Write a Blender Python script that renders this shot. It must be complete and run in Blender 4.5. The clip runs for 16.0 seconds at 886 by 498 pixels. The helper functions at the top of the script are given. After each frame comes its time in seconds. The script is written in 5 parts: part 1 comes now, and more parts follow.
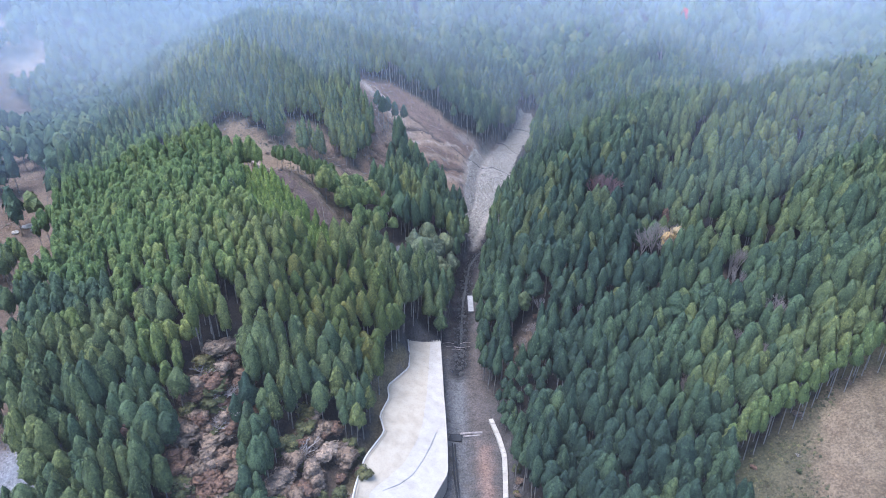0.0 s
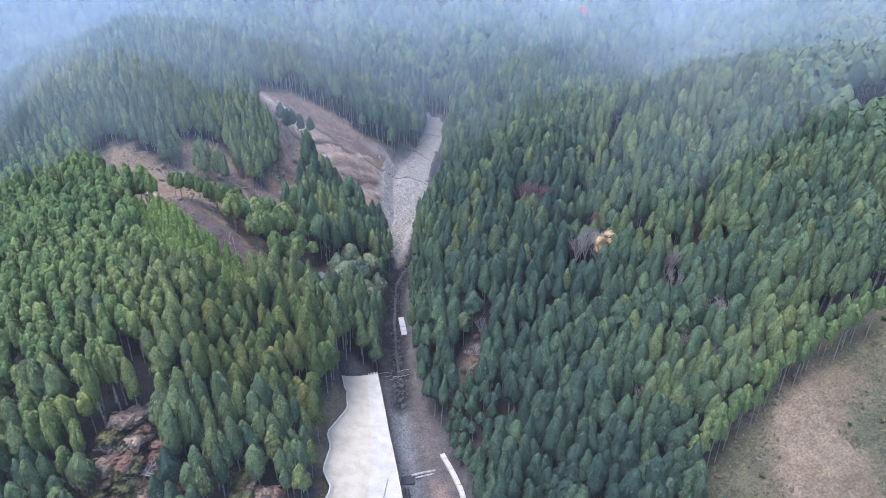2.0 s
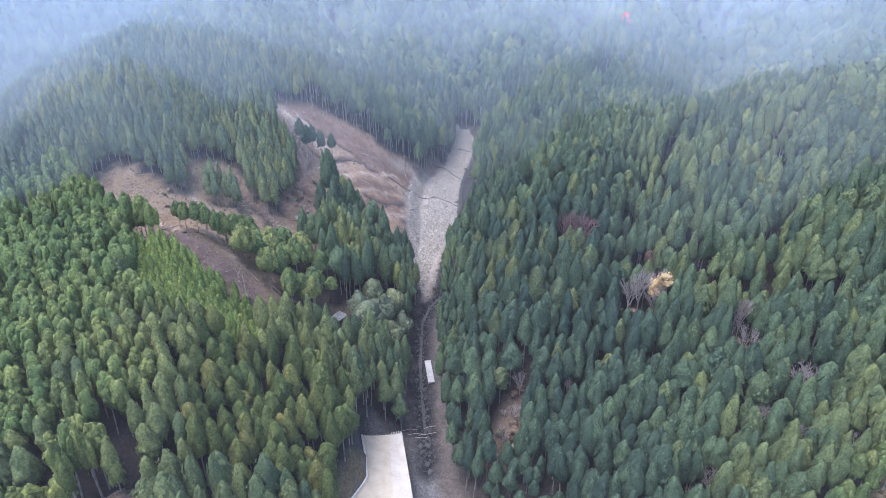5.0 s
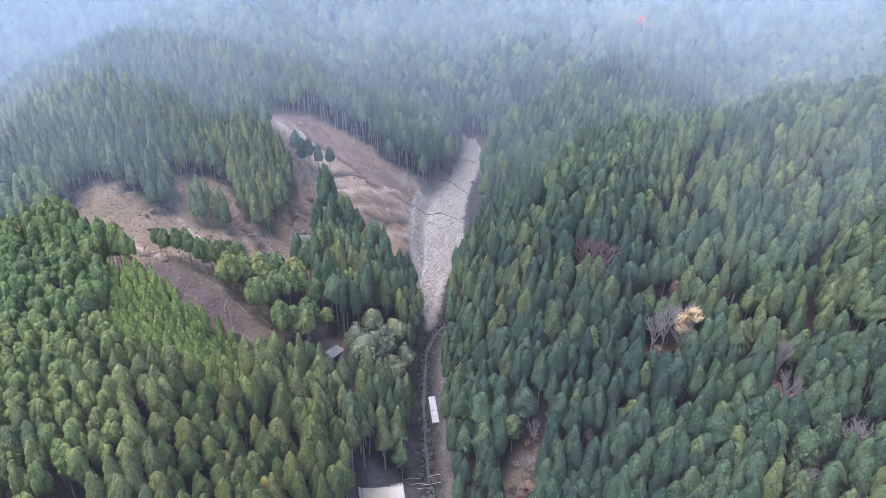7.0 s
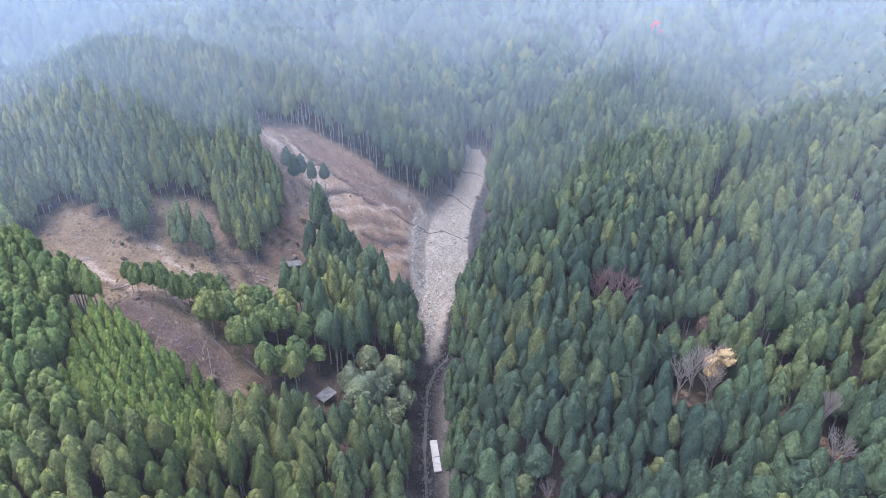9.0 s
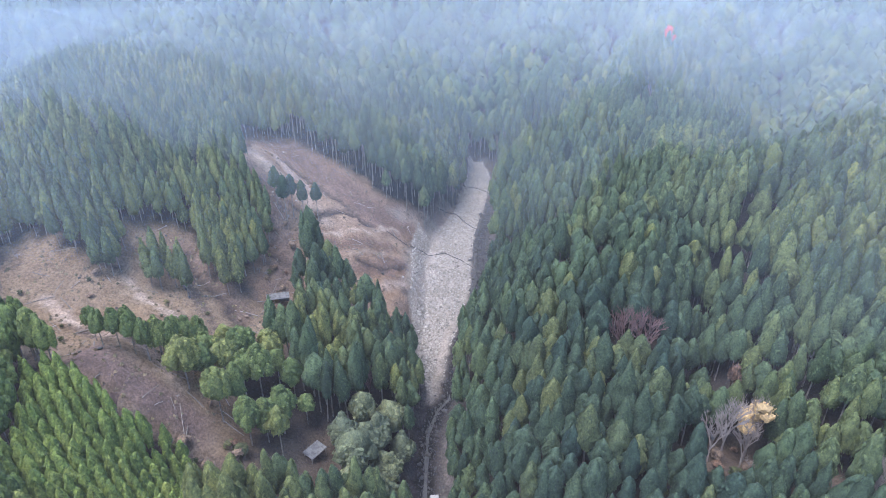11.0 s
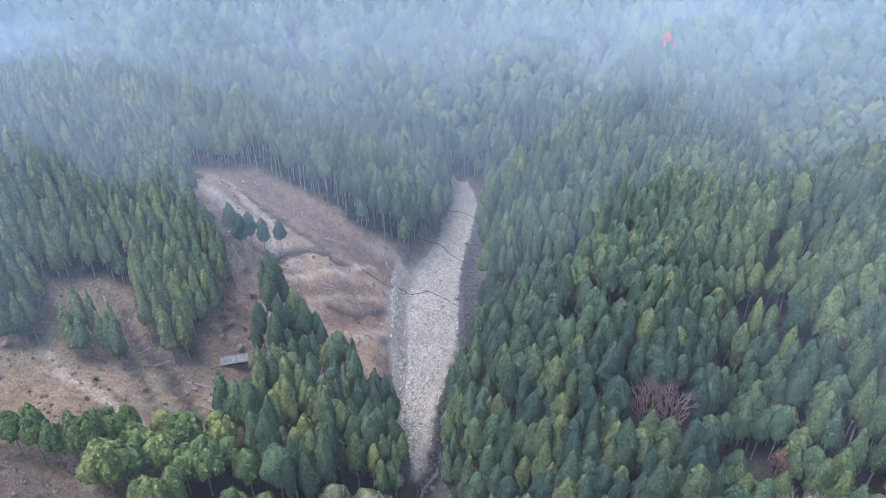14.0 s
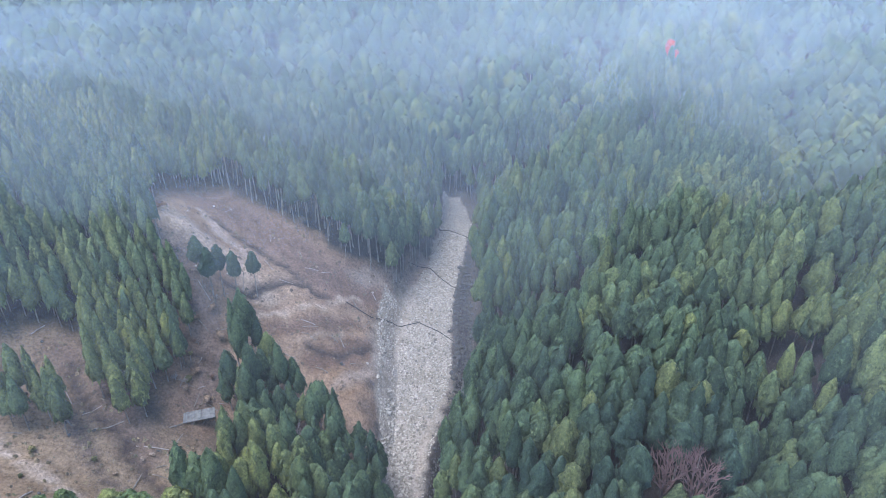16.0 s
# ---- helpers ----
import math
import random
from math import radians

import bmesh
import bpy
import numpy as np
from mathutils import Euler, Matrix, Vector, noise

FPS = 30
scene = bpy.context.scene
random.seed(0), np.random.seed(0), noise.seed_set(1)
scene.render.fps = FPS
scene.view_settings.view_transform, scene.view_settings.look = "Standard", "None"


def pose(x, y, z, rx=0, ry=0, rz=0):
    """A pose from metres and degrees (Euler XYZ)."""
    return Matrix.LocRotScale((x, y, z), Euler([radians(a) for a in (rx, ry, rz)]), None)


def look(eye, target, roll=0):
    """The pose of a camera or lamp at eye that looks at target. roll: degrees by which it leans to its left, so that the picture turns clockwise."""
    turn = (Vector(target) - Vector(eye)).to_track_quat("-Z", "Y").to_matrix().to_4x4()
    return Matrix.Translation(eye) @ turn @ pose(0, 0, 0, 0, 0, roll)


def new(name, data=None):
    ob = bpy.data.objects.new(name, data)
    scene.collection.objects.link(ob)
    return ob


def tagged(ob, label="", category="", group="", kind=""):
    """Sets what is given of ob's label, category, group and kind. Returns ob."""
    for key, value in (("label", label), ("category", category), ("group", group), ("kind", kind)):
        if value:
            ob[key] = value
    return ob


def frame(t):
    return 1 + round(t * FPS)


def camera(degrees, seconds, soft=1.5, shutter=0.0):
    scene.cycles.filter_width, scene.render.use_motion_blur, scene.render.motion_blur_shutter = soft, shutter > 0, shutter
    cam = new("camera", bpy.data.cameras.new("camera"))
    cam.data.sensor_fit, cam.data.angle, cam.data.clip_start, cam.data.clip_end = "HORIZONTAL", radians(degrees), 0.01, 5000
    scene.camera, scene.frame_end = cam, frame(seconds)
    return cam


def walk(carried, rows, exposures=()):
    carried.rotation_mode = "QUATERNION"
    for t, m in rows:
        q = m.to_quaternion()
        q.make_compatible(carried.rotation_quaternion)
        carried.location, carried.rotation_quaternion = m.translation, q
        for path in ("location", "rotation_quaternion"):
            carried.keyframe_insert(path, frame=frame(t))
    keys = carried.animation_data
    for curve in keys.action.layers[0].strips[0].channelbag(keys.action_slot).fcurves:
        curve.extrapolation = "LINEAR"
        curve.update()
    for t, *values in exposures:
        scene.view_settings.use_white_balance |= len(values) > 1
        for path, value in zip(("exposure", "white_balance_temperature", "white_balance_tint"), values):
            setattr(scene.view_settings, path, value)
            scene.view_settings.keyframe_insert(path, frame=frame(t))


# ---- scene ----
cam = camera(71.3, 16.0, 0.6)
PATH = [
    (0, (1.502, -0.539, 119.178), (1.493, 1.242, 118.269), -0.1),
    (0.5, (-0.906, 3.432, 119.212), (-0.879, 5.212, 118.302), -0.1),
    (1, (-3.16, 7.417, 119.27), (-3.115, 9.198, 118.36), -0.1),
    (1.5, (-5.136, 11.491, 119.314), (-4.897, 13.255, 118.402), -0.1),
    (2, (-6.549, 15.811, 119.447), (-6.245, 17.564, 118.534), -0.1),
    (2.5, (-7.298, 20.194, 119.559), (-6.989, 21.947, 118.646), -0.2),
    (3, (-7.493, 24.629, 119.701), (-7.188, 26.381, 118.787), -0.1),
    (3.5, (-7.267, 29.139, 119.789), (-6.961, 30.891, 118.874), -0.1),
    (4, (-6.861, 33.677, 119.849), (-6.58, 35.433, 118.934), -0.2),
    (4.2, (-6.693, 35.489, 119.854), (-6.431, 37.248, 118.939), -0.1),
    (6.3, (-4.988, 54.712, 119.959), (-4.759, 56.475, 119.043), -0.2),
    (6.5, (-4.799, 56.593, 119.947), (-4.57, 58.355, 119.03), -0.2),
    (7, (-4.271, 61.325, 119.88), (-4.046, 63.088, 118.963), -0.1),
    (7.5, (-3.758, 66.019, 119.836), (-3.534, 67.782, 118.919), -0.1),
    (8, (-3.185, 70.663, 119.815), (-2.963, 72.426, 118.897), -0.1),
    (8.5, (-2.574, 75.326, 119.786), (-2.355, 77.089, 118.869), -0.2),
    (9, (-1.988, 79.971, 119.778), (-1.771, 81.735, 118.861), -0.2),
    (9.2, (-1.777, 81.841, 119.788), (-1.56, 83.605, 118.871), -0.2),
    (11.3, (0.04, 101.977, 120.257), (0.258, 103.739, 119.336), -0.2),
    (11.5, (0.17, 103.9, 120.264), (0.388, 105.661, 119.342), -0.1),
    (12, (0.418, 108.733, 120.235), (0.638, 110.495, 119.312), -0.0),
    (12.5, (0.677, 113.461, 120.208), (0.898, 115.222, 119.286), -0.0),
    (13, (1.127, 118.152, 120.176), (1.357, 119.912, 119.254), 0.0),
    (13.5, (1.622, 122.858, 120.155), (1.89, 124.613, 119.233), 0.0),
    (14, (2.185, 127.517, 120.165), (2.469, 129.269, 119.243), -0.0),
    (14.5, (2.834, 132.197, 120.164), (3.13, 133.946, 119.242), -0.0),
    (15, (3.516, 136.844, 120.119), (3.82, 138.592, 119.196), -0.0),
    (15.5, (4.276, 141.48, 120.055), (4.587, 143.227, 119.133), 0.0),
    (16, (5.088, 146.162, 120.022), (5.402, 147.909, 119.1), -0.0),
]
walk(cam, [(t, look(eye, target, roll)) for t, eye, target, roll in PATH], [(0, 2.18, 5350, 17), (4, 2.26, 5600, 19), (8, 2.34, 5800, 20), (12, 2.28, 5720, 17), (16, 2.18, 5600, 13)])

# ---- light ----
SUN_UP, SUN_TURN = radians(72), radians(250)
world = bpy.data.worlds.new("world")
scene.world = world
world.use_nodes = True
wt = world.node_tree
sky = wt.nodes.new("ShaderNodeTexSky")
sky.sky_type, sky.sun_disc, sky.sun_elevation, sky.sun_rotation = "NISHITA", False, SUN_UP, SUN_TURN
sky.air_density, sky.dust_density = 1.2, 0.8
wt.links.new(sky.outputs["Color"], wt.nodes["Background"].inputs["Color"])
wt.nodes["Background"].inputs["Strength"].default_value = 0.085
sun = new("sun", bpy.data.lights.new("sun", "SUN"))
sun.data.energy, sun.data.angle, sun.data.color = 1.5, radians(40), (1.0, 0.96, 0.9)
sun.matrix_world = look((0, 0, 300), (0.29, 0.11, 300 - 0.95))

# ---- relief ----
BED = ((8, 60), (7, 120), (6.5, 140), (6, 165), (7, 180), (7.5, 195), (8.5, 210), (11.5, 230), (15, 237), (19.5, 241), (24.5, 257), (30, 268), (34.5, 279), (38.5, 291), (41, 311), (46, 329), (52, 345), (57, 365), (60, 400))


def off_line(x, y, line):
    """The distance to a line of points."""
    x, y = np.asarray(x, float), np.asarray(y, float)
    best = np.full(x.shape, 1e9)
    for (ax, ay), (bx, by) in zip(line, line[1:]):
        u = np.clip(((x - ax) * (bx - ax) + (y - ay) * (by - ay)) / ((bx - ax) ** 2 + (by - ay) ** 2), 0, 1)
        best = np.minimum(best, np.hypot(x - ax - u * (bx - ax), y - ay - u * (by - ay)))
    return best


# the stream's line: y, x and the height of the valley floor
STREAM_Y = (60, 110, 150, 180, 212, 232, 250, 265, 285, 300, 320, 345, 370, 400, 510, 640)
STREAM_X = (10, 10, 9, 7, 10, 13, 16, 22, 28, 30, 36, 44, 53, 58, 64, 75)
STREAM_Z = (-14, -13, -12, -12, -10.7, -6, -1, 2.5, 6, 9.5, 13, 15, 16, 23, 70, 112)
FLOOR_Y = (60, 150, 190, 235, 260, 290, 320, 350, 380, 420)
FLOOR_W = (10, 9, 6, 4, 8, 12, 12, 8, 5, 3)
# spurs and hollows on the valley sides, one row every 58 m northwards from (-230, 60)
SPURS = (
    (-7, -10, -17, 9, -2, 8, -12, 7, 6, 5),
    (7, 5, -9, -1, -7, -3, 14, 5, 4, 4),
    (-2, -27, -5, 22, 2, -3, -27, 0, -1, 1),
    (6, -20, 4, 0, -19, 23, 0, 28, -5, 9),
    (-17, -15, 8, 6, -3, -1, -13, -18, -4, -9),
    (-39, -3, -3, 4, 5, -2, 16, -20, -4, -3),
    (-21, -5, -9, 1, -16, -6, 2, 4, -7, -3),
    (-2, -7, -7, 2, -7, 18, -13, 2, -6, 0),
    (-1, 3, -4, 7, -15, 20, -10, 4, -1, 0),
)
# lesser shoulders and dips, one row every 32 m northwards from (-116, 108)
SHOULDERS = (
    (0, 2, -1, 1, 0, 0, -1, 0, 0, 0),
    (0, 3, 0, -5, -1, -1, -2, 4, 1, -1),
    (-1, 2, 5, -4, 5, -4, 0, 9, 0, -1),
    (1, 2, -1, -1, 3, 3, 5, 2, 3, -3),
    (0, -1, 1, 0, 2, 4, -1, 0, 3, -1),
    (0, 2, -3, 0, 0, -2, 2, 7, 2, 3),
    (3, 6, -1, 1, -1, -1, -2, 3, 1, 4),
    (2, 4, 0, -1, 2, -5, -6, 0, -5, 5),
    (0, 0, 1, 4, 4, 2, 4, 2, 7, 3),
    (0, 0, 0, 1, 2, 3, 2, 1, 1, 0),
)
# knolls: x, y, radius, height
KNOLLS = ((-39, 297, 14, 11), (-56, 212, 14, 11), (20, 183, 9, 9), (31, 331, 8, 11), (40, 186, 12, 6), (-60, 148, 16, 7), (85, 228, 12, -8), (80, 192, 12, -6), (-17, 262, 10, -5), (-40, 192, 9, -8), (4, 277, 6, 2.4), (-4, 289, 6, 1.8), (-30, 306, 8, -2), (-12, 312, 7, -1.5))

# hollows between the spurs: line, half width, depth
HOLLOWS = (
    (((46, 286), (62, 281), (82, 280), (102, 281), (122, 286), (150, 300), (200, 312)), 10, 15),
    (((60, 336), (74, 333), (90, 340), (108, 352), (128, 372)), 11, -7),
    (((70, 203), (80, 218), (88, 232), (94, 243), (114, 250)), 7.5, 12),
    (((84, 196), (100, 182), (116, 166)), 8, 8),
    (((98, 172), (108, 184), (116, 196), (126, 210), (138, 226)), 7, 8),
    (((62, 362), (80, 366), (98, 378), (114, 398), (128, 424)), 13, 18),
    (((150, 305), (172, 335), (190, 370), (215, 420), (235, 460)), 13, 14),
)

# washed gullies in the bare soil
# raised edges of the benches that were cut across the north slip
BERMS = (((-18, 286), (-10.4, 290), (-2.5, 295), (3, 301), (8, 305)), ((-9.2, 281.6), (-4.2, 285), (2.4, 289), (8.6, 291), (12.5, 296)))
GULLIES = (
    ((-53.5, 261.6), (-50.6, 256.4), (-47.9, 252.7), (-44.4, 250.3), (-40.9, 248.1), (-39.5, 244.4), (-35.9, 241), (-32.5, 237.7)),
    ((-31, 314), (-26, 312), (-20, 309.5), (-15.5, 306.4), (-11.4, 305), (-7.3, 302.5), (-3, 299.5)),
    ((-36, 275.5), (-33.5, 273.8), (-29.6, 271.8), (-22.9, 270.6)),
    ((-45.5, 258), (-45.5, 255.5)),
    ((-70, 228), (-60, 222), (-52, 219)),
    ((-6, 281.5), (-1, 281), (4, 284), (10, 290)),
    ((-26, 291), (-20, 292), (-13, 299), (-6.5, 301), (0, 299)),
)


def waves(x, y, size, seed):
    """Smooth uneven numbers from about -1 to 1, with swells of that size."""
    r = np.random.default_rng(seed)
    out = np.zeros_like(x)
    for k in range(7):
        a, f, p = r.uniform(0, 2 * np.pi), r.uniform(0.6, 1.7) / size, r.uniform(0, 2 * np.pi)
        out += np.sin(2 * np.pi * f * (x * np.cos(a) + y * np.sin(a)) + p)
    return out / 3.2


# the concrete slope west of the stream: y, then x and height of its upper edge, its bend and its lip
SLOPE_Y = (60, 107, 117, 127, 134, 142, 148, 158, 166, 174)
SLOPE_X = ((-22, -20.5, -19.3, -15.2, -17.2, -15.2, -16.2, -10.3, -10.6, -11.4), (-20, -17, -9.6, -6.2, -5.0, -4.5, -4.2, -4.0, -3.9, -3.8), (-6, -2.5, 2.0, 1.9, 1.6, 1.2, 0.8, 0.4, 0.0, -0.4))
SLOPE_Z = ((0, -0.6, -1.3, -2.0, -2.5, -3.0, -3.5, -4.5, -4.8, -5.0), (-1.5, -2.4, -4.0, -4.6, -5.0, -5.3, -5.5, -5.7, -5.8, -5.9), (-6.5, -6.8, -7.0, -6.9, -6.8, -6.6, -6.4, -6.0, -5.7, -5.4))


def slope(x, y):
    """The height of the concrete slope, and how far a place lies inside its plan."""
    (ax, bx, cx), (az, bz, cz) = ([np.interp(y, SLOPE_Y, r) for r in q] for q in (SLOPE_X, SLOPE_Z))
    z = np.where(x < bx, az + (bz - az) * (x - ax) / (bx - ax), bz + (cz - bz) * (x - bx) / (cx - bx))
    return z, np.minimum(np.minimum(x - ax, cx - x), 174.5 - y)


def ground(x, y):
    x, y = np.asarray(x, float), np.asarray(y, float)
    side = np.maximum(np.abs(x - np.interp(y, STREAM_Y, STREAM_X)) - np.interp(y, FLOOR_Y, FLOOR_W), 0)
    z = np.interp(y, STREAM_Y, STREAM_Z) + 0.09 * np.maximum(y - 640, 0)
    z = z + 24 * np.clip((y - 60) / 120, 0, 1) * (1 - np.exp(-side / 16)) + 42 * (1 - np.exp(-((side / 120) ** 2)))
    add = np.zeros_like(z)
    for j, row in enumerate(SPURS):
        for i, h in enumerate(row):
            add += h * np.exp(-((x + 230 - 58 * i) ** 2 + (y - 60 - 58 * j) ** 2) / 4861)
    for j, row in enumerate(SHOULDERS):
        for i, h in enumerate(row):
            add += h * np.exp(-((x + 116 - 32 * i) ** 2 + (y - 108 - 32 * j) ** 2) / 729)
    for a, b, r, h in KNOLLS:
        add += h * np.exp(-((x - a) ** 2 + (y - b) ** 2) / (r * r))
    for line, width, deep in HOLLOWS:
        add -= deep * np.exp(-((off_line(x, y, line) / width) ** 2))
    calm = 1 - np.exp(-((side / 14) ** 2))
    far = np.clip((y - 400) / 160, 0, 1)
    z = z + add * np.maximum(calm, 0.12)
    z = z + calm * (0.8 * waves(x, y, 24, 3) + 0.25 * waves(x, y, 7, 4) + far * 16 * waves(x, y, 150, 5)) + 0.08 * waves(x, y, 4, 6)
    on, depth = slope(x, y)
    z = np.where(depth > -1.0, np.minimum(z, on - 0.5), z)
    for line in GULLIES:
        z = z - 1.0 * np.exp(-((off_line(x + 0.8 * waves(x, y, 6, 71), y + 0.8 * waves(x, y, 6, 72), line) / 1.3) ** 2))
    for line in BERMS:
        z = z + 0.35 * np.exp(-((off_line(x, y, line) / 1.3) ** 2))
    # the stream's own bed, and the cut for the stepped channel
    bed = np.exp(-((off_line(x, y, BED) / 2.4) ** 2))
    return z - 0.9 * bed

# ---- end of relief ----

# ---- plan ----
# bare ground: outlines in plan
SLUMP_SOUTH = ((-95, 250), (-88, 257), (-75, 249), (-66, 244), (-66, 266), (-55, 270), (-47, 257), (-40, 249), (-29, 252), (-27, 243), (-40, 236), (-42, 222), (-33, 212), (-33, 204), (-52, 197), (-62, 204), (-74, 216), (-93, 235))
SLUMP_NORTH = ((-43, 297), (-44, 318), (-36, 327), (-22, 326), (-3, 321), (7, 316), (19, 320), (15, 303), (11, 283), (9, 262), (8, 253), (2, 257.5), (-5, 263), (-11, 269), (-16, 275), (-21, 279), (-24, 258), (-33, 254), (-36, 262), (-31, 275), (-34, 287))
WEST_VALLEY = ((-300, 420), (-255, 410), (-235, 345), (-200, 285), (-168, 250), (-128, 182), (-118, 160), (-117, 138), (-100, 108), (-92, 98), (-92, 20), (-125, 20), (-128, 120), (-145, 160), (-165, 200), (-185, 215), (-215, 262), (-255, 320), (-290, 370))
EAST_SLOPE = ((66, 40), (68, 104), (75, 114), (90, 121), (104, 130), (119, 133), (150, 140), (190, 110), (200, 40))
GRASS_SCAR = ((93, 112), (97, 118), (102, 124), (112, 125.5), (117, 121), (111, 113), (104, 110), (106, 100), (100, 84), (92, 84), (89, 104))
EAST_SCAR = ((172, 205), (190, 202), (200, 216), (180, 222))
WORKS = ((-30, 20), (-23, 106), (-21, 116), (-18, 135), (-17, 150), (-12, 164), (-12, 175), (0, 178), (3, 190), (3, 205), (6, 222), (11, 240), (9, 252), (9, 268), (11, 283), (14, 303), (22, 320), (34, 336), (41, 355), (47, 384), (58, 386), (60, 372), (49, 330), (45, 303), (37, 276), (31, 262), (25, 254), (20.5, 236), (16.8, 222), (14.3, 205), (12.6, 185), (13.2, 165), (17, 145), (20, 130), (19, 110), (20, 20))
SHRUBS = ((-65, 131), (-53, 136), (-49, 126), (-47, 112), (-44, 98), (-44, 60), (-64, 60), (-62, 100), (-65, 115))
SHRUBS_BY_WALL = ((-36, 128), (-31, 124), (-19, 120), (-18, 105), (-20, 60), (-40, 60), (-39, 102), (-41, 112))
BRUSH_BY_TRACK = ((18.8, 92), (19.6, 128), (22.5, 128), (22.5, 92))
EAST_DIP = ((21, 154), (21, 163), (26, 170), (34, 177), (36, 173), (32, 165), (29, 156))
LOW_STAND = ((15, 132), (17, 152), (33, 152), (37, 138), (30, 130))
EAST_HOLLOW = ((70, 186), (72, 196), (80, 198), (84, 190), (94, 180), (98, 168), (92, 166), (86, 178))
YARD = ((-25, 197), (-22, 216), (-12, 216), (-11, 206), (-10, 196), (-17, 192))
SHED_YARD = ((-37, 262), (-41, 236), (-31, 231), (-24, 238), (-19.5, 249), (-21, 262))
LOW_EDGE = ((-46, 200), (-38, 187), (-30, 185), (-24, 192), (-26, 201), (-33, 206))
SLIP_RIM = ((-36, 262), (-32, 275), (-35, 288), (-41, 301), (-31, 301), (-27, 286), (-25, 262))
STREAM_GROVE = ((-12, 197), (-12, 216), (-3, 229), (6, 227), (5, 214), (2, 197))
EVERGREEN_GROVE = ((-46, 210), (-46, 230), (-25, 234), (-17, 221), (-20, 203), (-34, 203))
PLANTATION = ((-69, 205), (-60, 203), (-52, 198), (-41, 198), (-33, 174), (-38, 169), (-49, 172), (-62, 177))
AMBER_GAP = ((60, 184), (70, 178), (80, 183), (85, 189), (78, 196), (66, 195))
SPUR_FOOT = ((62, 352), (78, 358), (96, 368), (112, 386), (120, 400), (114, 404), (104, 390), (90, 375), (72, 366), (60, 360))
STONE_FIELD = ((14, 240), (10.5, 252), (10, 262), (11, 280), (13, 293), (13.5, 304), (17, 316), (22, 312), (26, 322), (34, 335), (38, 350), (44, 366), (48, 384), (55, 383), (57, 367), (51, 352), (46, 335), (41, 322), (36, 304), (33, 288), (28, 272), (21, 258), (18, 246))


# trees that stand out singly: x, y, height, crown radius
LONE = {
    "shrub": ((-49, 123, 15, 2.6), (-47.5, 117, 14, 2.4), (-51, 119, 12, 2.0)),
    "slip": ((-27.6, 284.3, 16.5, 2.1), (-25.8, 287.4, 15, 1.8), (-22.6, 287.8, 15.5, 1.8), (-18.6, 292.4, 14, 1.7), (-30.2, 286.5, 15, 1.9)),
    "row": ((-58, 213, 10, 1.8), (-55, 213.5, 10.5, 1.9), (-52.5, 214, 11, 2), (-50, 214, 11.5, 2), (-48, 215.5, 12, 2), (-46, 217, 12, 2), (-44.5, 222, 13, 2.2), (-42.5, 225, 13, 2.2), (-60.5, 216, 9, 1.6), (-53.6, 217, 10.5, 1.9), (-49, 218.5, 11, 2), (-46.5, 221, 12, 2)),
    "tall": ((-43, 213, 15, 3.4), (-40, 216, 15, 3.2), (-37.5, 221, 14, 3.2), (-33, 213, 15, 2.6), (-29.5, 221, 14, 3.3), (-34, 227, 14, 3.3), (-38, 229, 13, 3), (-27, 209, 14, 2.7), (-23.5, 205, 14, 2.6), (-24, 213, 13, 3), (-30, 206, 15, 2.5), (-19, 217, 11, 2.6), (-28, 230, 13, 3.2), (-22, 222, 13, 3), (-36, 209, 14, 2.8), (-41, 222, 13, 2.8), (-26, 226, 13, 3), (-33, 220, 13, 2.8)),
    "stream": ((-8, 207, 15, 4.4), (-4, 201, 14, 3.8), (-5, 213, 14, 4), (1, 223, 12, 3.4), (3.5, 217.5, 11, 3), (-1, 209, 13, 3.6), (-9, 200, 12, 3), (-10.5, 212.5, 13, 3.2), (-2, 217, 13, 3.4), (-6, 221, 12, 3), (0, 203, 11, 3)),
    "edge": tuple((69.5 + 1.62 * k + 0.5 * math.sin(7 * k), 111.0 + 8 * math.sin(1.35 * min(k / 2, 17) / 17) * 2.15 + (2.6 if k % 2 else 0.2) + 0.7 * math.sin(4 * k), 15.5 + 1.5 * math.sin(5 * k), 1.55 + 0.3 * math.sin(3 * k)) for k in range(35)),
    "red": ((143, 386, 22, 4.2),),
    "amber": ((80.5, 193.5, 19, 5.0),),
    "rust": ((-11.8, 184.4, 14, 2.0), (80.7, 203.5, 15, 1.8), (-73, 107, 15, 2.0)),
    "dark": ((62.3, 213.5, 17, 6.2), (58, 216.5, 16, 5), (-4, 230, 12, 2), (-52.5, 199.6, 6, 1.6)),
    "bare": ((73.5, 192, 17, 4.6), (69.5, 190.5, 14, 3.6), (77.8, 190.5, 14, 3.6), (95, 174, 16, 3.0), (90, 163, 14, 3.6), (95.5, 148, 14, 4.2), (92, 172, 14, 2), (68.5, 136, 11, 2.6), (63, 133, 11, 2.4), (84, 145, 12, 3), (95, 129, 12, 2.2), (100, 126, 12, 2), (88, 137, 12, 2.4), (26, 163, 7, 2.4), (30, 168, 7, 2.4), (33, 174, 8, 2.6), (-10, 251, 12, 3), (37, 128, 9, 2.6), (45, 168, 13, 1.6)),
}


def inside(x, y, outline):
    x, y = np.asarray(x, float), np.asarray(y, float)
    r = np.zeros(x.shape, bool)
    for (ax, ay), (bx, by) in zip(outline, outline[1:] + outline[:1]):
        cross = (ay > y) != (by > y)
        r ^= cross & (x < ax + (y - ay) * (bx - ax) / (by - ay + 1e-9))
    return r


